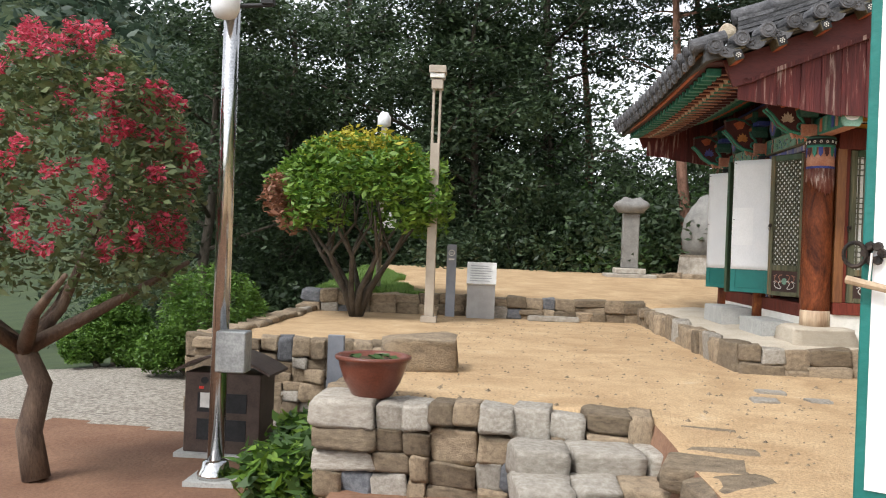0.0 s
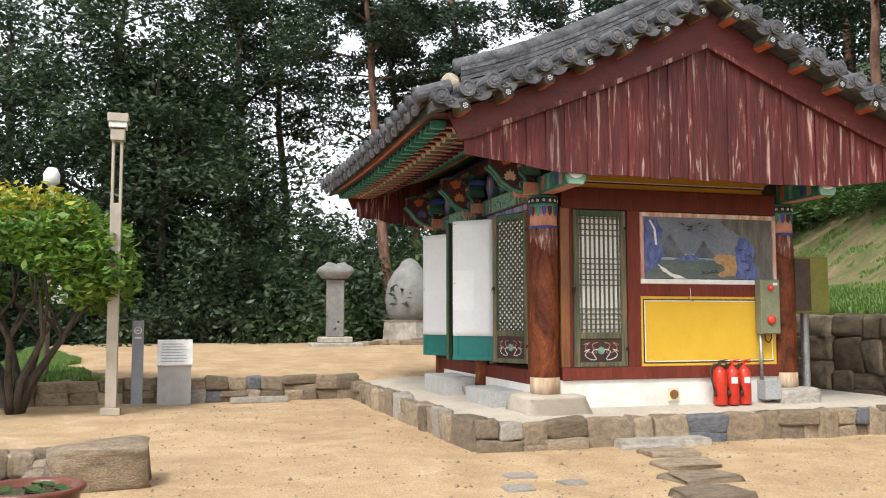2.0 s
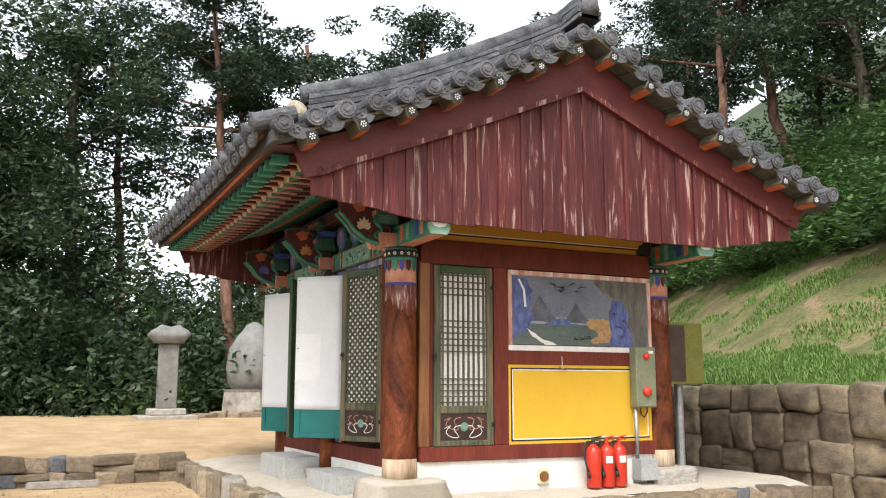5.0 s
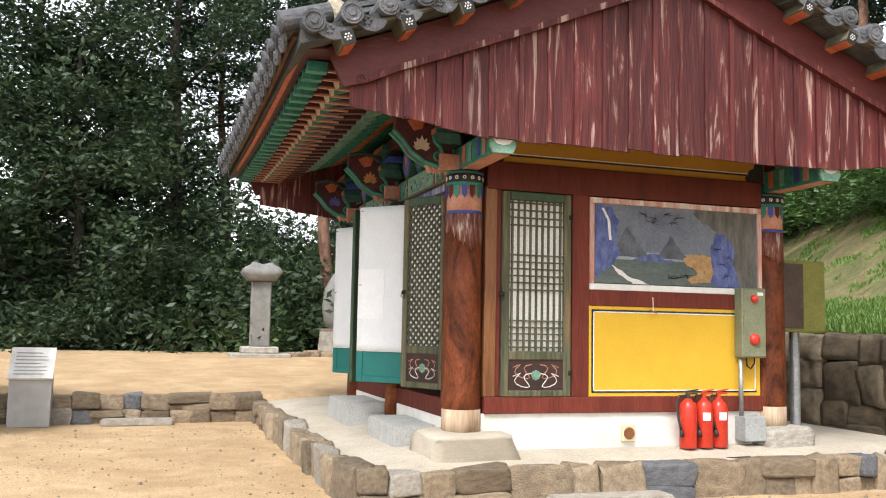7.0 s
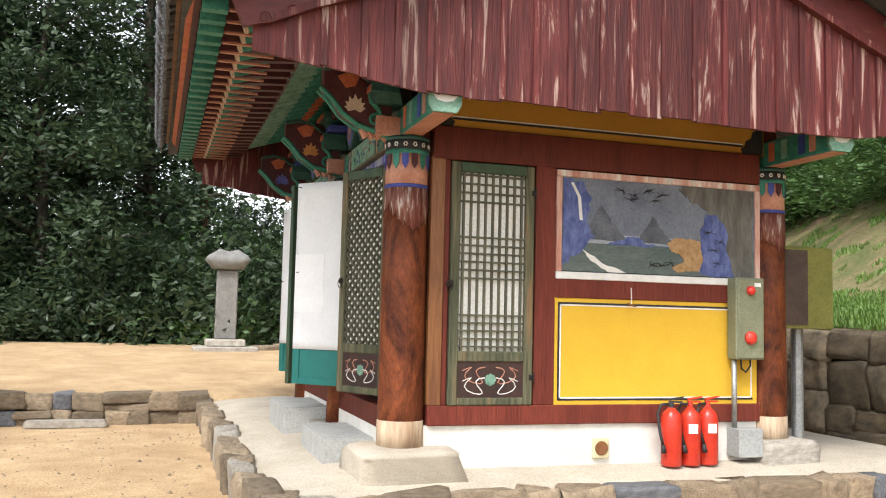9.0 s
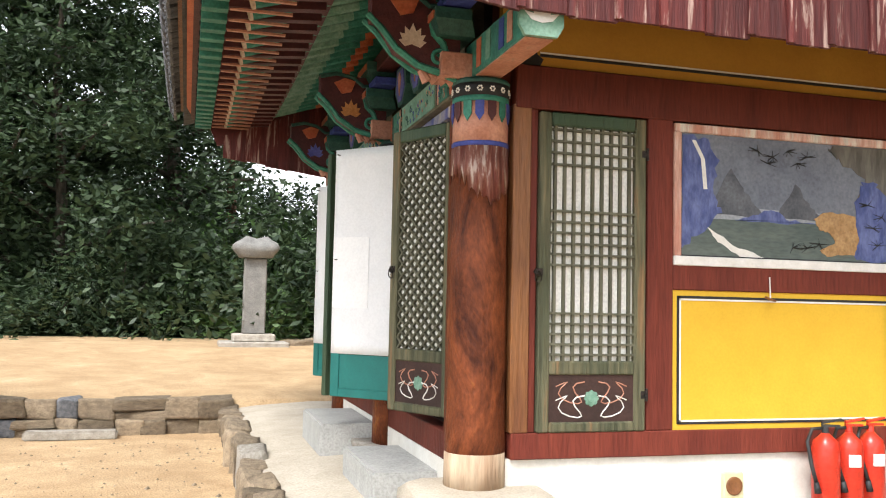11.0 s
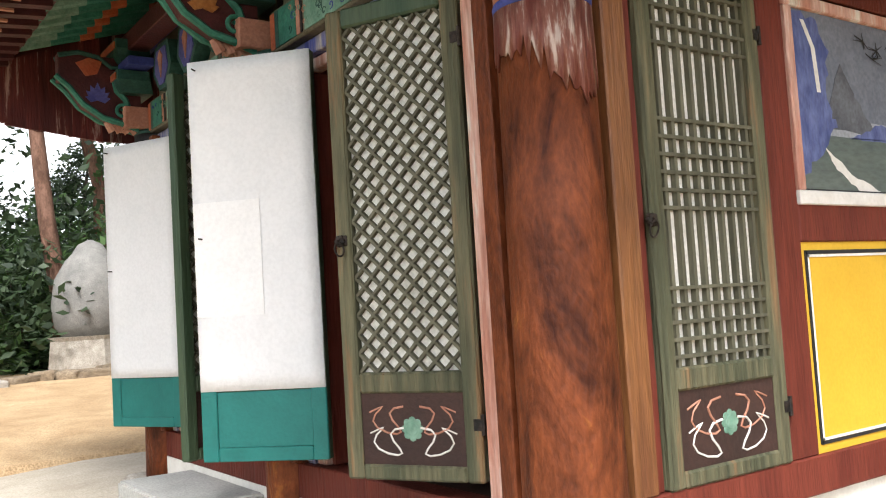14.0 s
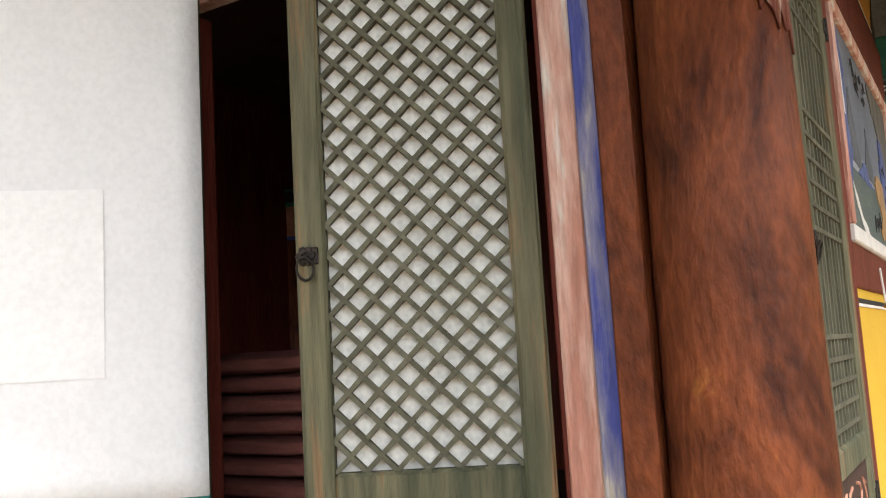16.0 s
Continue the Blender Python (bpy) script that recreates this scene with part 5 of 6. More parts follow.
stone_wall(pw, (-4.85, -3.45), (-2.3, -3.7), -1.0, -0.25, 0.22, 0.36, 0.36, 4, ("brown_stone", "brown_stone", "brown_stone", "white_granite", "blue_grey_stone"), ("brown_stone", "white_granite", "white_granite"))
stone_wall(pw, (-4.72, 0.3), (-4.72, -3.4), -1.15, -0.26, 0.22, 0.36, 0.3, 5, BS)
gw = wall_of("wall_garden", "tall dry stone retaining wall behind the litter bin")
stone_wall(gw, (-7.05, 0.1), (-4.75, 0.4), -1.2, -0.22, 0.2, 0.3, 0.34, 6, BS)
stone_wall(gw, (-6.85, 7.5), (-7.05, 0.2), -1.2, -0.22, 0.25, 0.5, 0.34, 7, BS)
rw = wall_of("wall_hillside", "high wall of big mossy boulders under the grass slope")
wy = [9.0, 6.5, 4.0, 1.0, -2.0, -5.0, -8.0]
for i in range(len(wy) - 1):
    stone_wall(rw, (wall_x(wy[i]) - 0.05, wy[i]), (wall_x(wy[i + 1]) - 0.05, wy[i + 1]), -0.35, 1.08, 0.42, 0.6, 0.5, 20 + i, ("warm_grey_boulder",))
bm = bmesh.new()
for i in range(len(wy) - 1):
    a, b = Vector((wall_x(wy[i]) + 0.1, wy[i], -0.4)), Vector((wall_x(wy[i + 1]) + 0.1, wy[i + 1], -0.4))
    add_poly(bm, [a, b, b + Vector((0.3, 0, 0)), a + Vector((0.3, 0, 0))], (0, 0, 1.42))
part("backing", bm, TILE_D, rw)
# steps down beside the pot wall
st = wall_of("stairs_stone", "uneven pale stone steps leading down to the garden")
rr = random.Random(12)
for k in range(5):
    y, z = -4.12 - 0.4 * k, -0.47 - 0.13 * k
    x = -3.35 + 0.02 * k
    while x < -2.35 + 0.12 * k:
        w = rr.uniform(0.3, 0.5)
        piece("stone", rr.choice(STONES["white_granite" if rr.random() < 0.75 else "brown_stone"]), st, pose(x + w / 2, y + rr.uniform(-0.04, 0.04), z - 0.06, 0, 0, rr.uniform(-6, 6)) @ Matrix.Diagonal((w, 0.5, 0.24, 1)))
        x += w
for k in range(5):
    piece("stone", rr.choice(STONES["brown_stone"]), st, pose(-2.05 + rr.uniform(-0.15, 0.15), -4.0 - 0.5 * k, -0.36, 0, 0, rr.uniform(-15, 15)) @ Matrix.Diagonal((0.5, 0.4, 0.16, 1)))
# flat stones set in the yard
for k, (x, y, sx, sy) in enumerate(((0.95, -0.85, 0.6, 0.3), (0.9, -1.35, 0.5, 0.32), (0.7, -1.95, 0.55, 0.36), (0.45, -2.6, 0.6, 0.4), (0.15, -3.2, 0.55, 0.4), (-0.9, -2.0, 0.25, 0.18), (-1.1, -2.5, 0.22, 0.2), (-0.6, -2.4, 0.2, 0.15))):
    ob = new("stepping_stone", STONES["white_granite" if k > 4 or k == 0 else "brown_stone"][k % 6])
    ob.matrix_world = pose(x, y, ground_z(x, y), 0, 0, k * 37 % 30 - 15) @ Matrix.Diagonal((sx, sy, 0.1 if k < 5 else 0.05, 1))
    tagged(ob, "flat stone set in the sandy yard", "stone", "stepping stones")
for dims, nm, mm, lab in (((0.65, 1.65, -0.92, -0.66, -0.3, -0.19), "stone_slab", STONE_W, "long pale dressed stone lying before the platform"), ((-2.87, -1.95, 5.5, 5.7, -0.3, -0.2), "stone_slab", STONE_W, "long grey stone slab lying by the kerb")):
    bm = bmesh.new()
    add_box(bm, *dims)
    bevel(bm, 0.02, 2)
    tagged(link(nm, bm, mm), lab, "stone slab", "stone slabs")
ob = new("stone_block", STONES["brown_stone"][2])
ob.matrix_world = pose(-4.24, -1.45, -0.12, 0, 0, 8) @ Matrix.Diagonal((0.74, 0.5, 0.36, 1))
tagged(ob, "weathered dressed stone block lying on the yard", "stone block")

# ---- yard furniture ----
def round_post(name, m, h, r, material, label, category):
    t = thing(name, m, label, category)
    bm = bmesh.new()
    add_tube(bm, (0, 0, 0), (0, 0, h), r, r, 20)
    part("pole", bm, material, t, "", True)
    return t


lamp = thing("garden_lamp", pose(-4.55, 4.2, YARD), "tall beige square garden lamp post with slotted top", "lamp post")
box_part("foot", (-0.13, 0.13, -0.13, 0.13, 0, 0.1), BEIGE, lamp)
box_part("post", (-0.075, 0.075, -0.075, 0.075, 0.1, 2.95), BEIGE, lamp)
for x in (-0.075, 0.035):
    box_part("slot_bar", (x, x + 0.04, -0.05, 0.05, 2.95, 3.87), BEIGE, lamp)
box_part("head", (-0.095, 0.095, -0.095, 0.095, 3.84, 4.0), BEIGE, lamp)
box_part("lamp_glass", (-0.12, 0.12, -0.12, 0.12, 4.02, 4.1), PAPER_D, lamp, "frosted lamp glass")
box_part("lid", (-0.14, 0.14, -0.14, 0.14, 4.1, 4.22), BEIGE, lamp)

sign = thing("info_lectern", pose(-3.72, 5.55, YARD), "grey information lectern with a white slanted panel", "sign")
bm = bmesh.new()
add_poly(bm, [(-0.25, -0.12, 0), (-0.25, 0.12, 0), (-0.25, 0.12, 0.95), (-0.25, -0.12, 0.66)], (0.5, 0, 0))
bevel(bm, 0.008)
part("body", bm, GREYS, sign)
bm = bmesh.new()
add_poly(bm, [(-0.265, -0.17, 0.62), (-0.265, -0.15, 0.6), (-0.265, 0.16, 0.98), (-0.265, 0.14, 1.0)], (0.53, 0, 0))
part("panel", bm, WHITE, sign, "white printed panel")
rr = random.Random(5)
for k in range(7):
    bm = bmesh.new()
    y0, z0 = -0.135 + 0.035 * k, 0.665 + 0.0435 * k
    add_poly(bm, [(-0.2, y0, z0), (-0.2 + rr.uniform(0.25, 0.4), y0, z0), (-0.2 + rr.uniform(0.25, 0.4), y0 + 0.008, z0 + 0.01), (-0.2, y0 + 0.008, z0 + 0.01)], (0, -0.003, 0.003))
    part("text_bar", bm, GREYS, sign)

ns = thing("no_smoking_post", pose(-4.27, 5.5, YARD), "slim dark grey post with a small no smoking mark", "sign post")
box_part("post", (-0.085, 0.085, -0.03, 0.03, 0, 1.3), GREYP, ns)
bm = bmesh.new()
add_sweep(bm, [(0.05 * math.cos(a), -0.034, 1.15 + 0.05 * math.sin(a)) for a in np.linspace(0, 6.283, 17)], 0.008, 0.008, 5)
part("ring_mark", bm, WHITE, ns)
box_part("mark_bar", (-0.03, 0.03, -0.038, -0.03, 1.14, 1.155), WHITE, ns, "", 0)
box_part("text_bar", (-0.05, 0.05, -0.034, -0.03, 1.02, 1.05), WHITE, ns, "", 0)
gp = thing("grey_post", pose(-5.13, -1.2, -1.15), "flat blue-grey marker post in the shrubs", "post")
box_part("post", (-0.085, 0.085, -0.035, 0.035, 0, 1.15), GREYP, gp)

# speaker pole behind the yellow-leaved tree
spk = round_post("speaker_pole", pose(-5.75, 6.8, 0.05), 3.2, 0.05, BEIGE, "beige pole carrying a white box and lamp", "pole")
box_part("white_box", (0.05, 0.3, -0.1, 0.1, 1.25, 1.55), PAPER, spk, "white equipment box")
bm = bmesh.new()
add_lathe(bm, [(0.05, 3.2), (0.13, 3.25), (0.13, 3.4), (0.07, 3.5)], 16)
part("lamp_head", bm, PAPER, spk, "white lamp head", True)

# steel camera pole
cp = thing("camera_pole", pose(-5.86, -2.85, -1.12), "polished steel pole with a camera and a control box", "pole")
bm = bmesh.new()
add_lathe(bm, [(0.15, 0), (0.155, 0.05), (0.12, 0.1), (0.11, 0.15), (0.075, 0.17)], 24)
part("base", bm, STEEL, cp, "", True)
bm = bmesh.new()
add_tube(bm, (0, 0, 0.15), (0, 0, 5.6), 0.072, 0.072, 24)
part("pole", bm, STEEL, cp, "", True)
box_part("control_case", (0.02, 0.28, -0.2, 0.0, 0.95, 1.3), STEEL_G, cp, "small steel box on the pole", 0.01)
bm = bmesh.new()
add_lathe(bm, [(0.03, 0), (0.09, 0.02), (0.12, 0.08), (0.12, 0.2), (0.08, 0.24)], 18, (-0.02, -0.14, 3.95))
part("camera_dome", bm, PAPER, cp, "white camera housing", True)
bm = bmesh.new()
add_tube(bm, (0, 0, 4.1), (0.35, 0, 4.12), 0.02)
add_box(bm, 0.26, 0.36, -0.05, 0.05, 4.12, 4.2)
part("arm", bm, RUBBER, cp)
bm = bmesh.new()
add_box(bm, -0.22, 0.22, -0.2, 0.2, -0.06, 0.01)
part("footing", bm, CEMENT, cp)

# litter bin
lb = thing("litter_bin", pose(-6.06, -1.8, -1.13, 0, 0, -3), "brown metal litter bin with an arched roof", "bin")
lb.scale = (0.9, 0.9, 0.84)
box_part("body", (-0.42, 0.42, -0.25, 0.25, 0.03, 0.95), BRONZE, lb, "", 0.01)
box_part("base", (-0.5, 0.5, -0.32, 0.32, -0.03, 0.03), CEMENT, lb)
bm = bmesh.new()
pts = [(-0.54 + 1.08 * k / 12, -0.33, 0.94 + 0.2 * math.sin(math.pi * k / 12)) for k in range(13)]
add_poly(bm, pts + [(x, y, z + 0.03) for x, y, z in reversed(pts)], (0, 0.66, 0))
part("roof", bm, BRONZE, lb)
for z0, z1 in ((0.5, 0.72), (0.18, 0.42)):
    box_part("opening", (-0.27, 0.27, -0.262, -0.25, z0, z1), BLACK, lb, "", 0)
bm = bmesh.new()
add_tube(bm, (-0.2, -0.262, 0.86), (-0.2, -0.25, 0.86), 0.04, 0.04, 14)
part("hole", bm, BLACK, lb)
box_part("notice", (-0.24, -0.09, -0.266, -0.262, 0.55, 0.72), WHITE, lb, "white notice sheet", 0)
for k in range(3):
    box_part("red_mark", (-0.26 + 0.12 * k, -0.21 + 0.12 * k, -0.256, -0.25, 0.76, 0.79), SIGNAL if k == 0 else WHITE, lb, "", 0)

# clay pot on the wall
pt = thing("clay_pot", pose(-4.44, -3.44, -0.245), "wide glazed brown clay basin with water plants", "pot")
bm = bmesh.new()
add_lathe(bm, [(0.13, 0), (0.16, 0.02), (0.22, 0.12), (0.265, 0.24), (0.275, 0.29), (0.3, 0.3), (0.305, 0.325), (0.285, 0.335), (0.265, 0.32), (0.25, 0.27)], 32)
part("basin", bm, CLAY, pt, "", True)
bm = bmesh.new()
add_lathe(bm, [(0.255, 0.285), (0.25, 0.292)], 24)
part("water", bm, WATER, pt)
rr = random.Random(3)
for k in range(14):
    bm = bmesh.new()
    a, q = rr.uniform(0, 6.28), rr.uniform(0, 0.2)
    c = Vector((q * math.cos(a), q * math.sin(a), 0.297 + rr.uniform(0, 0.03)))
    add_poly(bm, [c + Vector((0.045 * math.cos(t), 0.035 * math.sin(t), 0.01 * math.sin(2 * t))) for t in np.linspace(0, 5.6, 8)], (0, 0, 0.003))
    part("leaf", bm, LEAF_M, pt)

# stone lantern-like stele on the upper terrace
sl = thing("stone_stele", pose(-0.1, 12.2, 0.38), "grey stone stele with a carved cap on a slab", "stele")
for nm, dims, mm in (("base", (-0.62, 0.62, -0.45, 0.45, -0.02, 0.1), STONE_W), ("plinth", (-0.38, 0.38, -0.3, 0.3, 0.1, 0.24), STONE_W), ("slab", (-0.205, 0.205, -0.12, 0.12, 0.24, 1.62), GREYST)):
    box_part(nm, dims, mm, sl, "", 0.02)
bm = bmesh.new()
bmesh.ops.create_cube(bm, size=1.0)
bmesh.ops.subdivide_edges(bm, edges=bm.edges[:], cuts=5, use_grid_fill=True)
for v in bm.verts:
    x, y, z = v.co
    s = 1.0 - 0.55 * smooth(0.0, 0.5, z) - 0.3 * smooth(0.0, -0.5, z)
    v.co = Vector((x * 0.84 * s, y * 0.6 * s, 1.62 + (z + 0.5) * 0.36)) + Vector((0, 0, 0.05 * abs(x) * 2 * (1 if z > 0 else 0.4))) + 0.03 * Vector((noise.noise(v.co * 5), noise.noise(v.co * 5 + Vector((3, 0, 0))), 0))
part("cap", bm, GREYST, sl, "rough carved granite cap", True)
# bell-shaped stone monument
dm = thing("stone_monument", pose(2.25, 14.2, 0.4), "bell-shaped weathered stone monument on a drum base", "monument")
bm = bmesh.new()
add_lathe(bm, [(0.72, 0), (0.74, 0.1), (0.7, 0.55), (0.74, 0.62)], 8)
part("base", bm, STONE_W, dm)
bm = bmesh.new()
add_lathe(bm, [(0.5, 0.62), (0.62, 0.8), (0.66, 1.15), (0.6, 1.6), (0.42, 1.92), (0.36, 1.98), (0.3, 2.05), (0.2, 2.2), (0.04, 2.28)], 24)
part("bell", bm, GREYST, dm, "", True)
rr = random.Random(31)
for k in range(9):
    ob = new("field_stone", STONES["brown_stone"][k % 6])
    ob.matrix_world = pose(0.9 + k * 0.28 + rr.uniform(-0.1, 0.1), 12.7 + rr.uniform(-0.4, 0.5), 0.42, 0, 0, rr.uniform(0, 90)) @ Matrix.Diagonal((rr.uniform(0.3, 0.7), 0.35, rr.uniform(0.15, 0.3), 1))
    tagged(ob, "loose brown field stone edging the terrace", "stone", "terrace stones")

# open door leaf of the building that the walk starts from
od = thing("open_door", leaf_pose(-2.07, -8.38, -2.56, -8.05, -0.485), "open door leaf with white paper, teal edge and iron ring", "door")
W = 0.585
bm = bmesh.new()
add_box(bm, 0, W, -0.02, 0.02, 0, 2.6)
bevel(bm, 0.004)
part("frame", bm, TEAL, od)
box_part("paper", (0.0, W - 0.028, 0.02, 0.026, 0.86, 2.58), PAPER, od, "white paper covering", 0)
box_part("paper_patch", (0.0, W - 0.03, 0.026, 0.0275, 0.87, 1.16), PAPER2, od, "", 0)
bm = bmesh.new()
for k in range(6):
    a = k * math.pi / 3
    add_tube(bm, (W - 0.03 + 0.02 * math.cos(a), 0.02, 1.47 + 0.02 * math.sin(a)), (W - 0.03 + 0.02 * math.cos(a), 0.045, 1.47 + 0.02 * math.sin(a)), 0.014, 0.01, 8)
add_sweep(bm, [(W + 0.012 + 0.027 * math.cos(a), 0.045, 1.465 + 0.031 * math.sin(a)) for a in np.linspace(0, 6.283, 18)], 0.006, 0.006, 6)
part("iron_ring", bm, IRON, od, "black iron ring pull")
bm = bmesh.new()
add_tube(bm, (W - 0.03, 0.05, 1.47), (W - 0.025, 0.05, 1.39), 0.003)
part("string", bm, WHITE, od)
bm = bmesh.new()
add_tube(bm, (W + 0.03, 0.045, 1.4), (W - 0.07, 0.055, 1.38), 0.011, 0.01, 8)
part("peg", bm, PALEWOOD, od, "wooden peg on a string")
structure("door_post", (-2.07, -1.9, -8.55, -8.38, -0.5, 2.7), RED, "red timber door post", "post")

# ---- plants ----
def leaf_cloud(name, centres, radius, per, size, material, seed, flat=0.5, shape=(1, 1, 1)):
    """Many folded leaves scattered round clump centres."""
    g = np.random.default_rng(seed)
    c = np.repeat(np.asarray(centres, float), per, axis=0)
    n = len(c)
    off = g.normal(0, 1, (n, 3))
    off /= np.linalg.norm(off, axis=1)[:, None]
    off *= (radius * g.uniform(0.25, 1.0, n) ** 0.5)[:, None]
    off *= np.asarray(shape)
    p = c + off
    u = g.normal(0, 1, (n, 3))
    u[:, 2] *= flat
    u /= np.linalg.norm(u, axis=1)[:, None]
    w = np.cross(u, g.normal(0, 1, (n, 3)) * np.array([0.5, 0.5, 1.0]) + np.array([0, 0, 0.6]))
    w /= np.linalg.norm(w, axis=1)[:, None]
    nn = np.cross(u, w)
    s = (size * g.uniform(0.6, 1.3, n))[:, None]
    v = np.stack([p - u * s, p + w * s * 0.42 + nn * s * 0.15, p + u * s, p - w * s * 0.42 + nn * s * 0.15], 1).reshape(-1, 3)
    f = np.arange(n * 4).reshape(-1, 4)
    me = bpy.data.meshes.new(name)
    me.vertices.add(n * 4)
    me.vertices.foreach_set("co", v.ravel())
    me.loops.add(n * 4)
    me.loops.foreach_set("vertex_index", f.ravel())
    me.polygons.add(n)
    me.polygons.foreach_set("loop_start", np.arange(0, n * 4, 4))
    me.update(calc_edges=True)
    me.materials.append(material)
    return me


def limbs(bm, base, h, r, lean, n, spread, start, seed, rise=0.5):
    """Trunk with limbs; returns the limb ends."""
    rr = random.Random(seed)
    pts = [Vector(base)]
    for k in range(1, 9):
        t = k / 8
        pts.append(Vector(base) + Vector((lean[0] * t + 0.012 * h * rr.uniform(-1, 1), lean[1] * t + 0.012 * h * rr.uniform(-1, 1), h * t)))
    add_sweep(bm, pts, r, r * 0.3, 9)
    ends = []
    for k in range(n):
        t = start + (1 - start) * (k + rr.random()) / n
        i = min(7, int(t * 8))
        o = pts[i].lerp(pts[i + 1], t * 8 - i)
        a = k * 2.4 + rr.uniform(-0.4, 0.4)
        L = spread * rr.uniform(0.6, 1.1) * (1.15 - 0.6 * (t - start) / (1 - start))
        m1 = o + Vector((math.cos(a) * L * 0.5, math.sin(a) * L * 0.5, L * rise * 0.6))
        e = o + Vector((math.cos(a) * L, math.sin(a) * L, L * rise * rr.uniform(0.5, 1.3)))
        rad = r * (1 - 0.7 * t) * 0.5
        add_sweep(bm, [o, m1, e], rad, rad * 0.25, 6)
        ends += [e, m1.lerp(e, 0.55), m1]
    ends.append(pts[-1])
    return ends


def tree(name, m, label, h, r, spread, start, n, clump, per, size, leaf, bark, seed, lean=(0, 0), rise=0.4, shape=(1, 1, 0.7), group="", extra=3):
    t = thing(name, m, label, "tree", group)
    bm = bmesh.new()
    ends = limbs(bm, (0, 0, 0), h, r, lean, n, spread, start, seed, rise)
    part("trunk", bm, bark, t, "", True)
    rr = random.Random(seed + 1)
    cs = []
    for e in ends:
        for _ in range(extra):
            cs.append(tuple(e + Vector((rr.gauss(0, clump * 0.7), rr.gauss(0, clump * 0.7), rr.gauss(0, clump * 0.45)))))
    me = leaf_cloud("crown", cs, clump, per, size, leaf, seed, 0.5, shape)
    o = new("crown", me)
    o.parent = t
    return t


def at(x, y, rz=0, dz=-0.1):
    return pose(x, y, ground_z(x, y) + dz, 0, 0, rz)


# dense broadleaf wood to the north and west
kinds = [tree("forest_tree", at(-6, 19, 0), "tall dark broadleaf tree at the wood's edge", 11, 0.22, 3.6, 0.18, 16, 0.8, 105, 0.115, LEAF_D, BARK, 300, (0.6, 0), 0.35, group="forest trees"),
         tree("forest_tree", at(-1.5, 20.5, 0), "tall dark broadleaf tree at the wood's edge", 12.5, 0.25, 3.9, 0.15, 18, 0.82, 100, 0.115, LEAF_D, BARK, 301, (-0.5, 0.4), 0.3, group="forest trees"),
         tree("forest_tree", at(-13.5, 22, 0), "tall dark broadleaf tree at the wood's edge", 9.5, 0.2, 3.3, 0.1, 16, 0.9, 115, 0.115, LEAF_D, BARK, 302, (0.3, 0.3), 0.4, group="forest trees")]
rr = random.Random(77)
spots = [(-10.5, 19), (-9, 24), (-4, 25), (-13, 26), (-8, 31), (-2, 33), (9, 27), (-14, 36), (12, 33), (-6, 41), (16, 40), (-4.2, 18.2), (-12, 15)]
for k, (x, y) in enumerate(spots):
    c = copy_thing(kinds[k % 3], at(x, y, rr.uniform(0, 360)))
    s = rr.uniform(0.85, 1.1) * (0.8 if x > 2 else 1.0)
    c.scale = (s, s, s)
for k in range(16):
    x, y = 17 + rr.uniform(0, 16), -9 + 2.4 * k + rr.uniform(-1, 1)
    c = copy_thing(kinds[k % 3], at(x, y, rr.uniform(0, 360)))
    c.scale = (0.8, 0.8, 0.8)
for k, (x, y) in enumerate(((4.5, 25), (7.5, 23), (-0.5, 29), (10.5, 25), (6, 34), (1.8, 27))):
    c = copy_thing(kinds[k % 3], at(x, y, 50 * k, -0.8))
    c.scale = (0.62, 0.62, 0.58)
# understorey
bush_me = [leaf_cloud("foliage", [(rr.gauss(0, 0.7), rr.gauss(0, 0.7), abs(rr.gauss(0.5, 0.5))) for _ in range(34)], 0.42, 75, 0.066, mm, 400 + i) for i, mm in enumerate((LEAF_D, LEAF_M, LEAF_D))]


def shrub(m, k, s, label, name="shrub", group="woodland shrubs"):
    t = thing(name, m, label, "shrub", group)
    o = new("foliage", bush_me[k])
    o.parent = t
    bm = bmesh.new()
    for a in range(5):
        add_sweep(bm, [(0, 0, -0.1), (0.2 * math.cos(a * 1.3), 0.2 * math.sin(a * 1.3), 0.4), (0.5 * math.cos(a * 1.3), 0.5 * math.sin(a * 1.3), 0.9)], 0.02, 0.006, 5)
    part("stem", bm, BARK, t)
    t.scale = s
    return t


for k in range(56):
    x = rr.uniform(-17, 10)
    y = 16.6 + rr.uniform(0, 5) + (0.25 * max(0, -8 - x))
    s = rr.uniform(0.9, 1.7)
    shrub(at(x, y, rr.uniform(0, 360)), (0 if k % 2 else 2) if x < 0 else (1 if k % 2 else 0), (s * 1.2, s * 1.2, s * rr.uniform(0.9, 1.5)), "leafy woodland shrub under the trees")
for k in range(150):
    y = rr.uniform(-9, 24)
    x = wall_x(y) + 5.6 + 9 * rr.random() ** 1.4
    s = rr.uniform(0.7, 1.4)
    shrub(at(x, y, rr.uniform(0, 360)), 1, (s * 1.2, s * 1.2, s * 0.75), "leafy green shrub high on the hillside", group="hillside shrubs")
for k in range(16):
    x = -1.5 + 0.55 * k
    y = 17.2 + 1.4 * (k % 3) + rr.uniform(-0.4, 0.4)
    s = rr.uniform(1.3, 1.75)
    shrub(at(x, y, rr.uniform(0, 360)), k % 2, (s * 1.1, s * 1.1, s * rr.uniform(1.2, 1.6)), "tall leafy shrub below the pines")
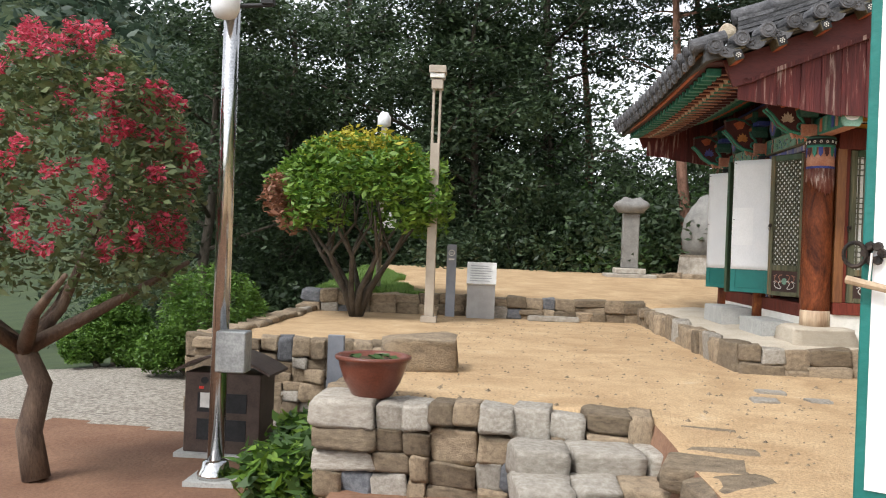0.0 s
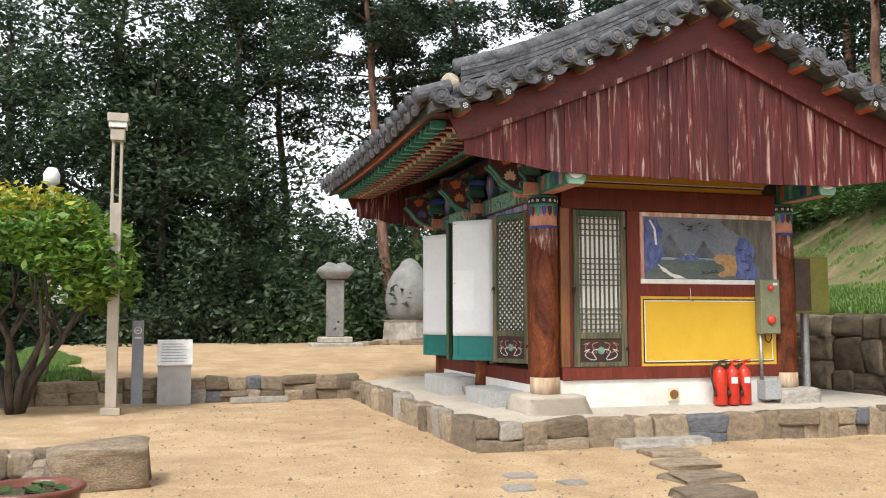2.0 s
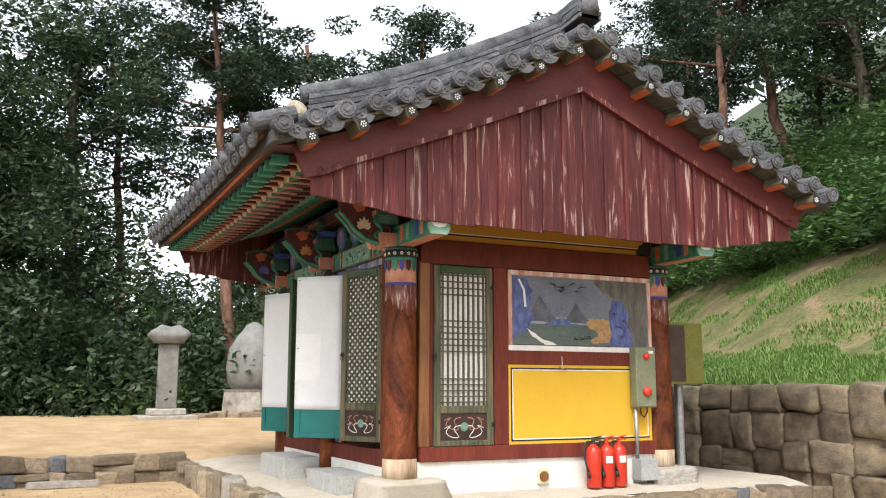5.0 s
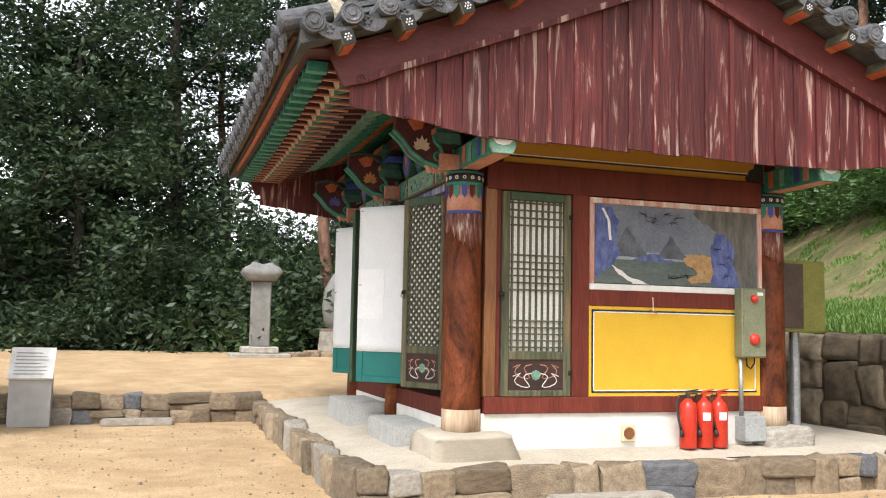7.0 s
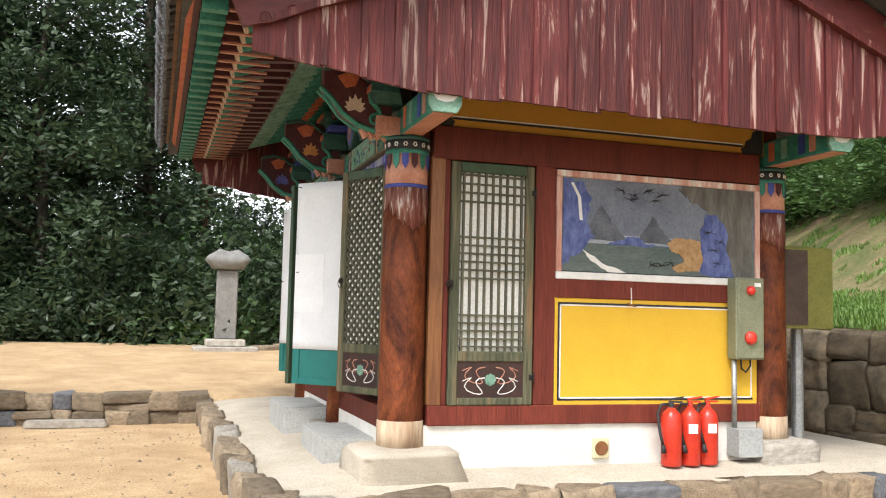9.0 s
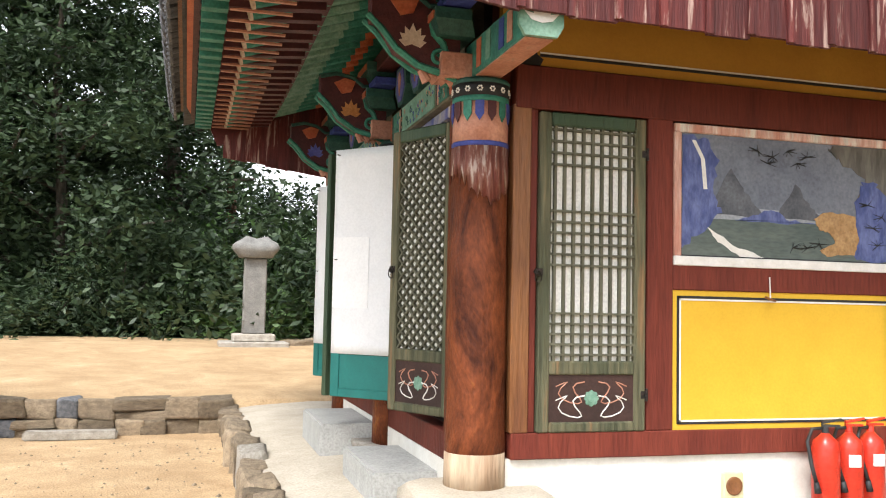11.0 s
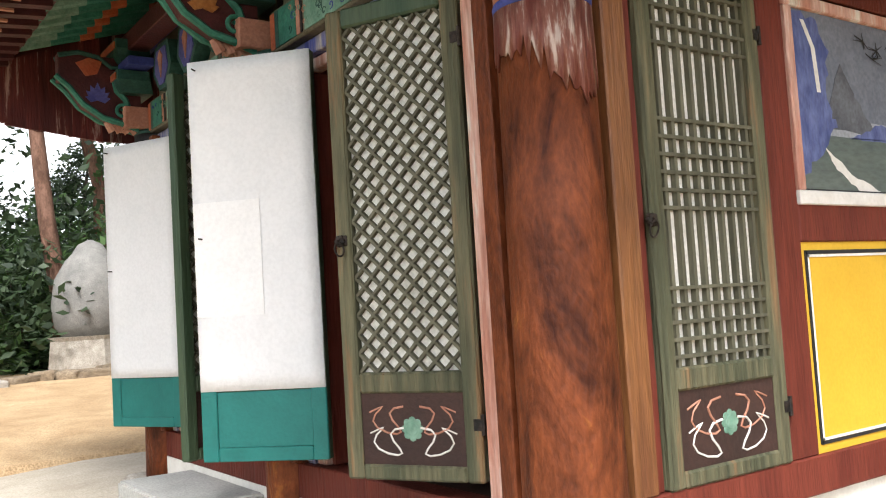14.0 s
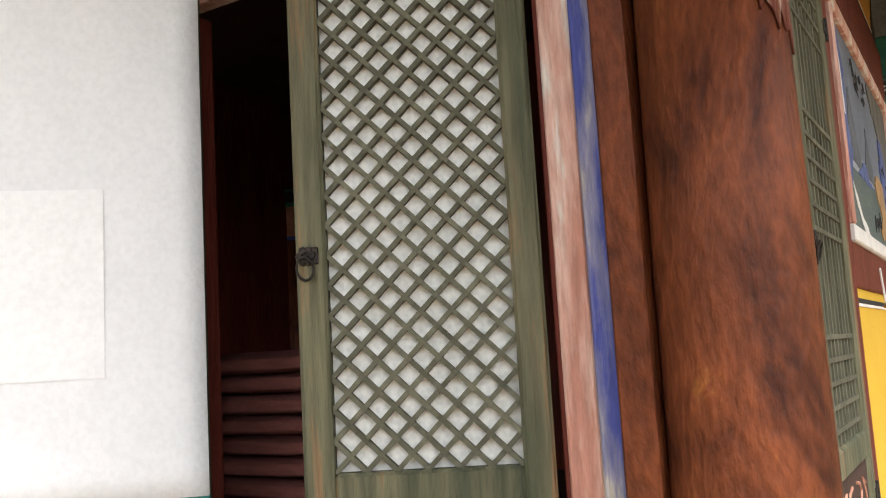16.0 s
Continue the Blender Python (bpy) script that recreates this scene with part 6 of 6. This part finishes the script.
# pines
pine = tree("pine_tree", at(2.2, 16.2, 20), "tall red pine with a bare orange trunk", 12, 0.19, 2.3, 0.62, 11, 0.55, 120, 0.085, LEAF_P, BARK_P, 310, (-0.9, 0.2), 0.25, (1, 1, 0.4), "red pines")
pine2 = tree("pine_tree", at(6.5, 17.5, 20), "leaning red pine with twisted limbs", 11, 0.2, 3.0, 0.5, 12, 0.6, 120, 0.085, LEAF_P, BARK_P, 311, (-2.4, 0.3), 0.2, (1, 1, 0.4), "red pines")
for k, (x, y, s) in enumerate(((0.2, 22.5, 1.05), (4.2, 19.5, 1.0), (9.2, 20.5, 1.1), (8.2, 15.5, 0.85), (12, 16, 0.9), (15, 11, 0.95), (17, 5.5, 1.0), (19, 12, 1.0), (18, 1.5, 0.95), (21, -2.5, 1.0), (23, 7, 1.1), (14, 19.5, 1.0), (25, 1.5, 1.0), (20.5, 18, 1.0), (27, 12, 1.1), (24, -8, 1.0), (29, -3, 1.0))):
    c = copy_thing((pine, pine2)[k % 2], at(x, y, 47 * k % 360))
    c.scale = (s, s, s)

# clipped yellow-green tree in the yard
yt = thing("maple_tree", pose(-5.85, 4.75, YARD), "low rounded tree, green turning yellow, with a withered side", "tree")
bm = bmesh.new()
tips = []
for k in range(9):
    a = k * 0.7 + 0.2
    p0 = (0.05 * math.cos(a), 0.05 * math.sin(a), 0.0)
    p1 = (0.22 * math.cos(a), 0.22 * math.sin(a), 0.45)
    p2 = (0.62 * math.cos(a + 0.3), 0.62 * math.sin(a + 0.3), 1.05)
    p3 = (1.05 * math.cos(a), 1.05 * math.sin(a), 1.7)
    add_sweep(bm, [p0, p1, p2, p3], 0.075, 0.018, 7)
    add_sweep(bm, [p2, (0.4 * math.cos(a + 1), 0.4 * math.sin(a + 1), 1.6), (0.3 * math.cos(a + 1.2), 0.3 * math.sin(a + 1.2), 2.1)], 0.03, 0.01, 6)
part("trunk", bm, BARK, yt, "several crooked dark stems", True)
rr = random.Random(15)


def dome_points(n, rx, rz, cz, low, seed):
    q = random.Random(seed)
    out = []
    while len(out) < n:
        a, z = q.uniform(0, 6.283), q.uniform(low, 1)
        r = math.sqrt(max(0, 1 - z * z)) * q.uniform(0.75, 1.03)
        out.append((rx * r * math.cos(a), rx * r * math.sin(a), cz + rz * z * q.uniform(0.85, 1.03)))
    return out


dp = dome_points(230, 1.5, 1.15, 1.95, -0.35, 2)
for nm, pts, mm, seed in (("crown", [p for p in dp if p[2] < 2.9 and not (p[0] < -0.95 and p[2] < 2.2)], LEAF_B, 21), ("yellow_crown", [p for p in dp if p[2] > 2.72], LEAF_Y, 22), ("withered_crown", [p for p in dp if p[0] < -0.95 and p[2] < 2.25], LEAF_R, 23)):
    o = new(nm, leaf_cloud(nm, pts, 0.24, 55 if mm != LEAF_Y else 22, 0.075, mm, seed))
    o.parent = yt
# crape myrtle with crimson blossom
cm = thing("blossom_tree", pose(-7.35, -3.05, -1.15), "crape myrtle with crimson blossom clusters and smooth trunk", "tree")
bm = bmesh.new()
add_sweep(bm, [(0, 0, 0), (-0.08, 0, 0.4), (-0.02, 0.05, 0.8), (-0.2, 0, 1.2)], 0.12, 0.09, 10)
for a, L, z in ((0.2, 1.2, 1.9), (1.5, 1.0, 2.2), (2.8, 1.3, 1.9), (4.2, 1.1, 2.0), (5.3, 1.3, 1.8), (0.8, 0.6, 2.6)):
    add_sweep(bm, [(-0.15, 0, 1.1), (-0.15 + 0.5 * L * math.cos(a), 0.5 * L * math.sin(a), 1.45), (L * math.cos(a), L * math.sin(a), z)], 0.075, 0.02, 8)
part("trunk", bm, BARK_L, cm, "smooth tan twisting trunk", True)
dp = [(x + 0.15, y, z) for x, y, z in dome_points(150, 1.0, 1.3, 2.4, -0.6, 6)]
o = new("crown", leaf_cloud("crown", dp, 0.26, 60, 0.05, leafy("myrtle_leaves", (0.07, 0.11, 0.04), (0.17, 0.2, 0.085)), 24))
o.parent = cm
fl = [p for p in dome_points(180, 1.12, 1.45, 2.45, -0.4, 9)]
fl = [(x + 0.15, y, z) for x, y, z in fl]
o = new("blossom", leaf_cloud("blossom", fl, 0.085, 60, 0.03, BLOSSOM, 25))
o.parent = cm
# clipped topiary
def topiary(m, balls, label):
    t = thing("topiary", m, label, "shrub", "clipped shrubs")
    bm = bmesh.new()
    for x, y, z, r in balls:
        add_sweep(bm, [(0, 0, 0), (x * 0.5, y * 0.5, z * 0.55), (x, y, z)], 0.07, 0.04, 7)
    part("trunk", bm, BARK, t)
    for k, (x, y, z, r) in enumerate(balls):
        c = [(x + px, y + py, z + pz) for px, py, pz in dome_points(200, r, r * 0.85, 0, -0.75, 30 + k)]
        o = new("clipped_crown", leaf_cloud("clipped_crown", c, r * 0.2, 60, 0.035, LEAF_K, 40 + k))
        o.parent = t


topiary(pose(-7.83, 3.0, -1.5), [(0, 0, 1.35, 0.75), (-0.6, -0.2, 0.7, 0.4)], "clipped round green topiary shrub")
topiary(pose(-9.75, 4.0, -1.75), [(0, 0, 1.15, 0.55), (0.45, -0.1, 0.85, 0.4), (-0.5, 0, 0.85, 0.38), (0, 0.1, 1.4, 0.4)], "clipped cloud-shaped garden shrub")
# leafy bed by the pot wall
bed = thing("shrub_bed", pose(-5.2, -2.6, -1.1), "bright green leafy shrub bed below the stone wall", "shrub")
rr = random.Random(19)
c = [(rr.uniform(-0.2, 0.35), rr.uniform(-0.9, 1.3), rr.uniform(0.02, 0.26)) for _ in range(90)]
o = new("foliage", leaf_cloud("foliage", c, 0.22, 26, 0.075, LEAF_B, 50))
o.parent = bed
o = new("dark_foliage", leaf_cloud("dark_foliage", c, 0.22, 20, 0.08, LEAF_M, 51))
o.parent = bed


# tree cover of the far mountain
rr = random.Random(44)
c = []
while len(c) < 700:
    x, y = rr.gauss(-105, 45), rr.gauss(160, 35)
    if math.hypot(x, y) > 70:
        c.append((x, y, ground_z(x, y) + 1.5))
tagged(new("far_woods", leaf_cloud("far_woods", c, 6.0, 22, 1.3, leafy("far_leaves", (0.035, 0.06, 0.04), (0.08, 0.12, 0.08)), 70)), "hazy green wooded mountain slope in the distance", "woods", kind="stuff")

# grass
def grass(name, n, area, h, label, seed, ok):
    g = np.random.default_rng(seed)
    v, f = [], []
    while len(f) < n:
        x, y = g.uniform(area[0], area[1]), g.uniform(area[2], area[3])
        if not ok(x, y):
            continue
        z = ground_z(x, y)
        a, hh, b = g.uniform(0, 6.28), h * g.uniform(0.5, 1.3), 0.012 + 0.008 * g.random()
        dx, dy = math.cos(a), math.sin(a)
        o = len(v)
        v += [(x - dx * b, y - dy * b, z - 0.01), (x + dx * b, y + dy * b, z - 0.01), (x + dy * hh * 0.5, y - dx * hh * 0.5, z + hh)]
        f.append((o, o + 1, o + 2))
    tagged(new(name, mesh_from(name, v, f, GRASS)), label, "grass", kind="stuff")


grass("terrace_grass", 26000, (-8, -4.3, 6.0, 12), 0.07, "short green grass along the terrace edge", 60, lambda x, y: x < -4.9 + 0.5 * noise.noise((x, y, 4)) - 0.25 * max(0, y - 6) and not lower_garden(x, y))
grass("slope_grass", 90000, (6.3, 9.6, -8, 14), 0.085, "bright rough grass above the hillside wall", 61, lambda x, y: wall_x(y) + 0.02 < x < wall_x(y) + 1.9 + 0.9 * noise.noise((y * 0.6, x * 0.6, 1)))
grass("slope_tufts", 40000, (7.5, 14, -8, 14), 0.07, "scattered grass tufts on the dry hillside", 62, lambda x, y: wall_x(y) + 1.2 < x < wall_x(y) + 6.5 and noise.noise((x * 0.7, y * 0.7, 2)) + 0.5 * noise.noise((x * 2.5, y * 2.5, 7)) > 0.06)
# small stones and grit on the yard
rr = random.Random(91)
v, f = [], []
for _ in range(2600):
    x, y = rr.uniform(-4.6, 5), rr.uniform(-6.5, 5.3)
    if lower_garden(x, y) or (x > -0.85 and y > -0.65):
        continue
    s = rr.uniform(0.005, 0.016) * (1.8 if rr.random() < 0.06 else 1)
    z = ground_z(x, y)
    o = len(v)
    v += [(x - s, y, z), (x, y - s, z), (x + s * 1.1, y, z), (x, y + s, z), (x + s * 0.2, y, z + s * 0.9)]
    f += [(o, o + 1, o + 4), (o + 1, o + 2, o + 4), (o + 2, o + 3, o + 4), (o + 3, o, o + 4)]
tagged(new("yard_grit", mesh_from("yard_grit", v, f, STONE)), "small stones and grit scattered on the yard", "grit", kind="stuff")
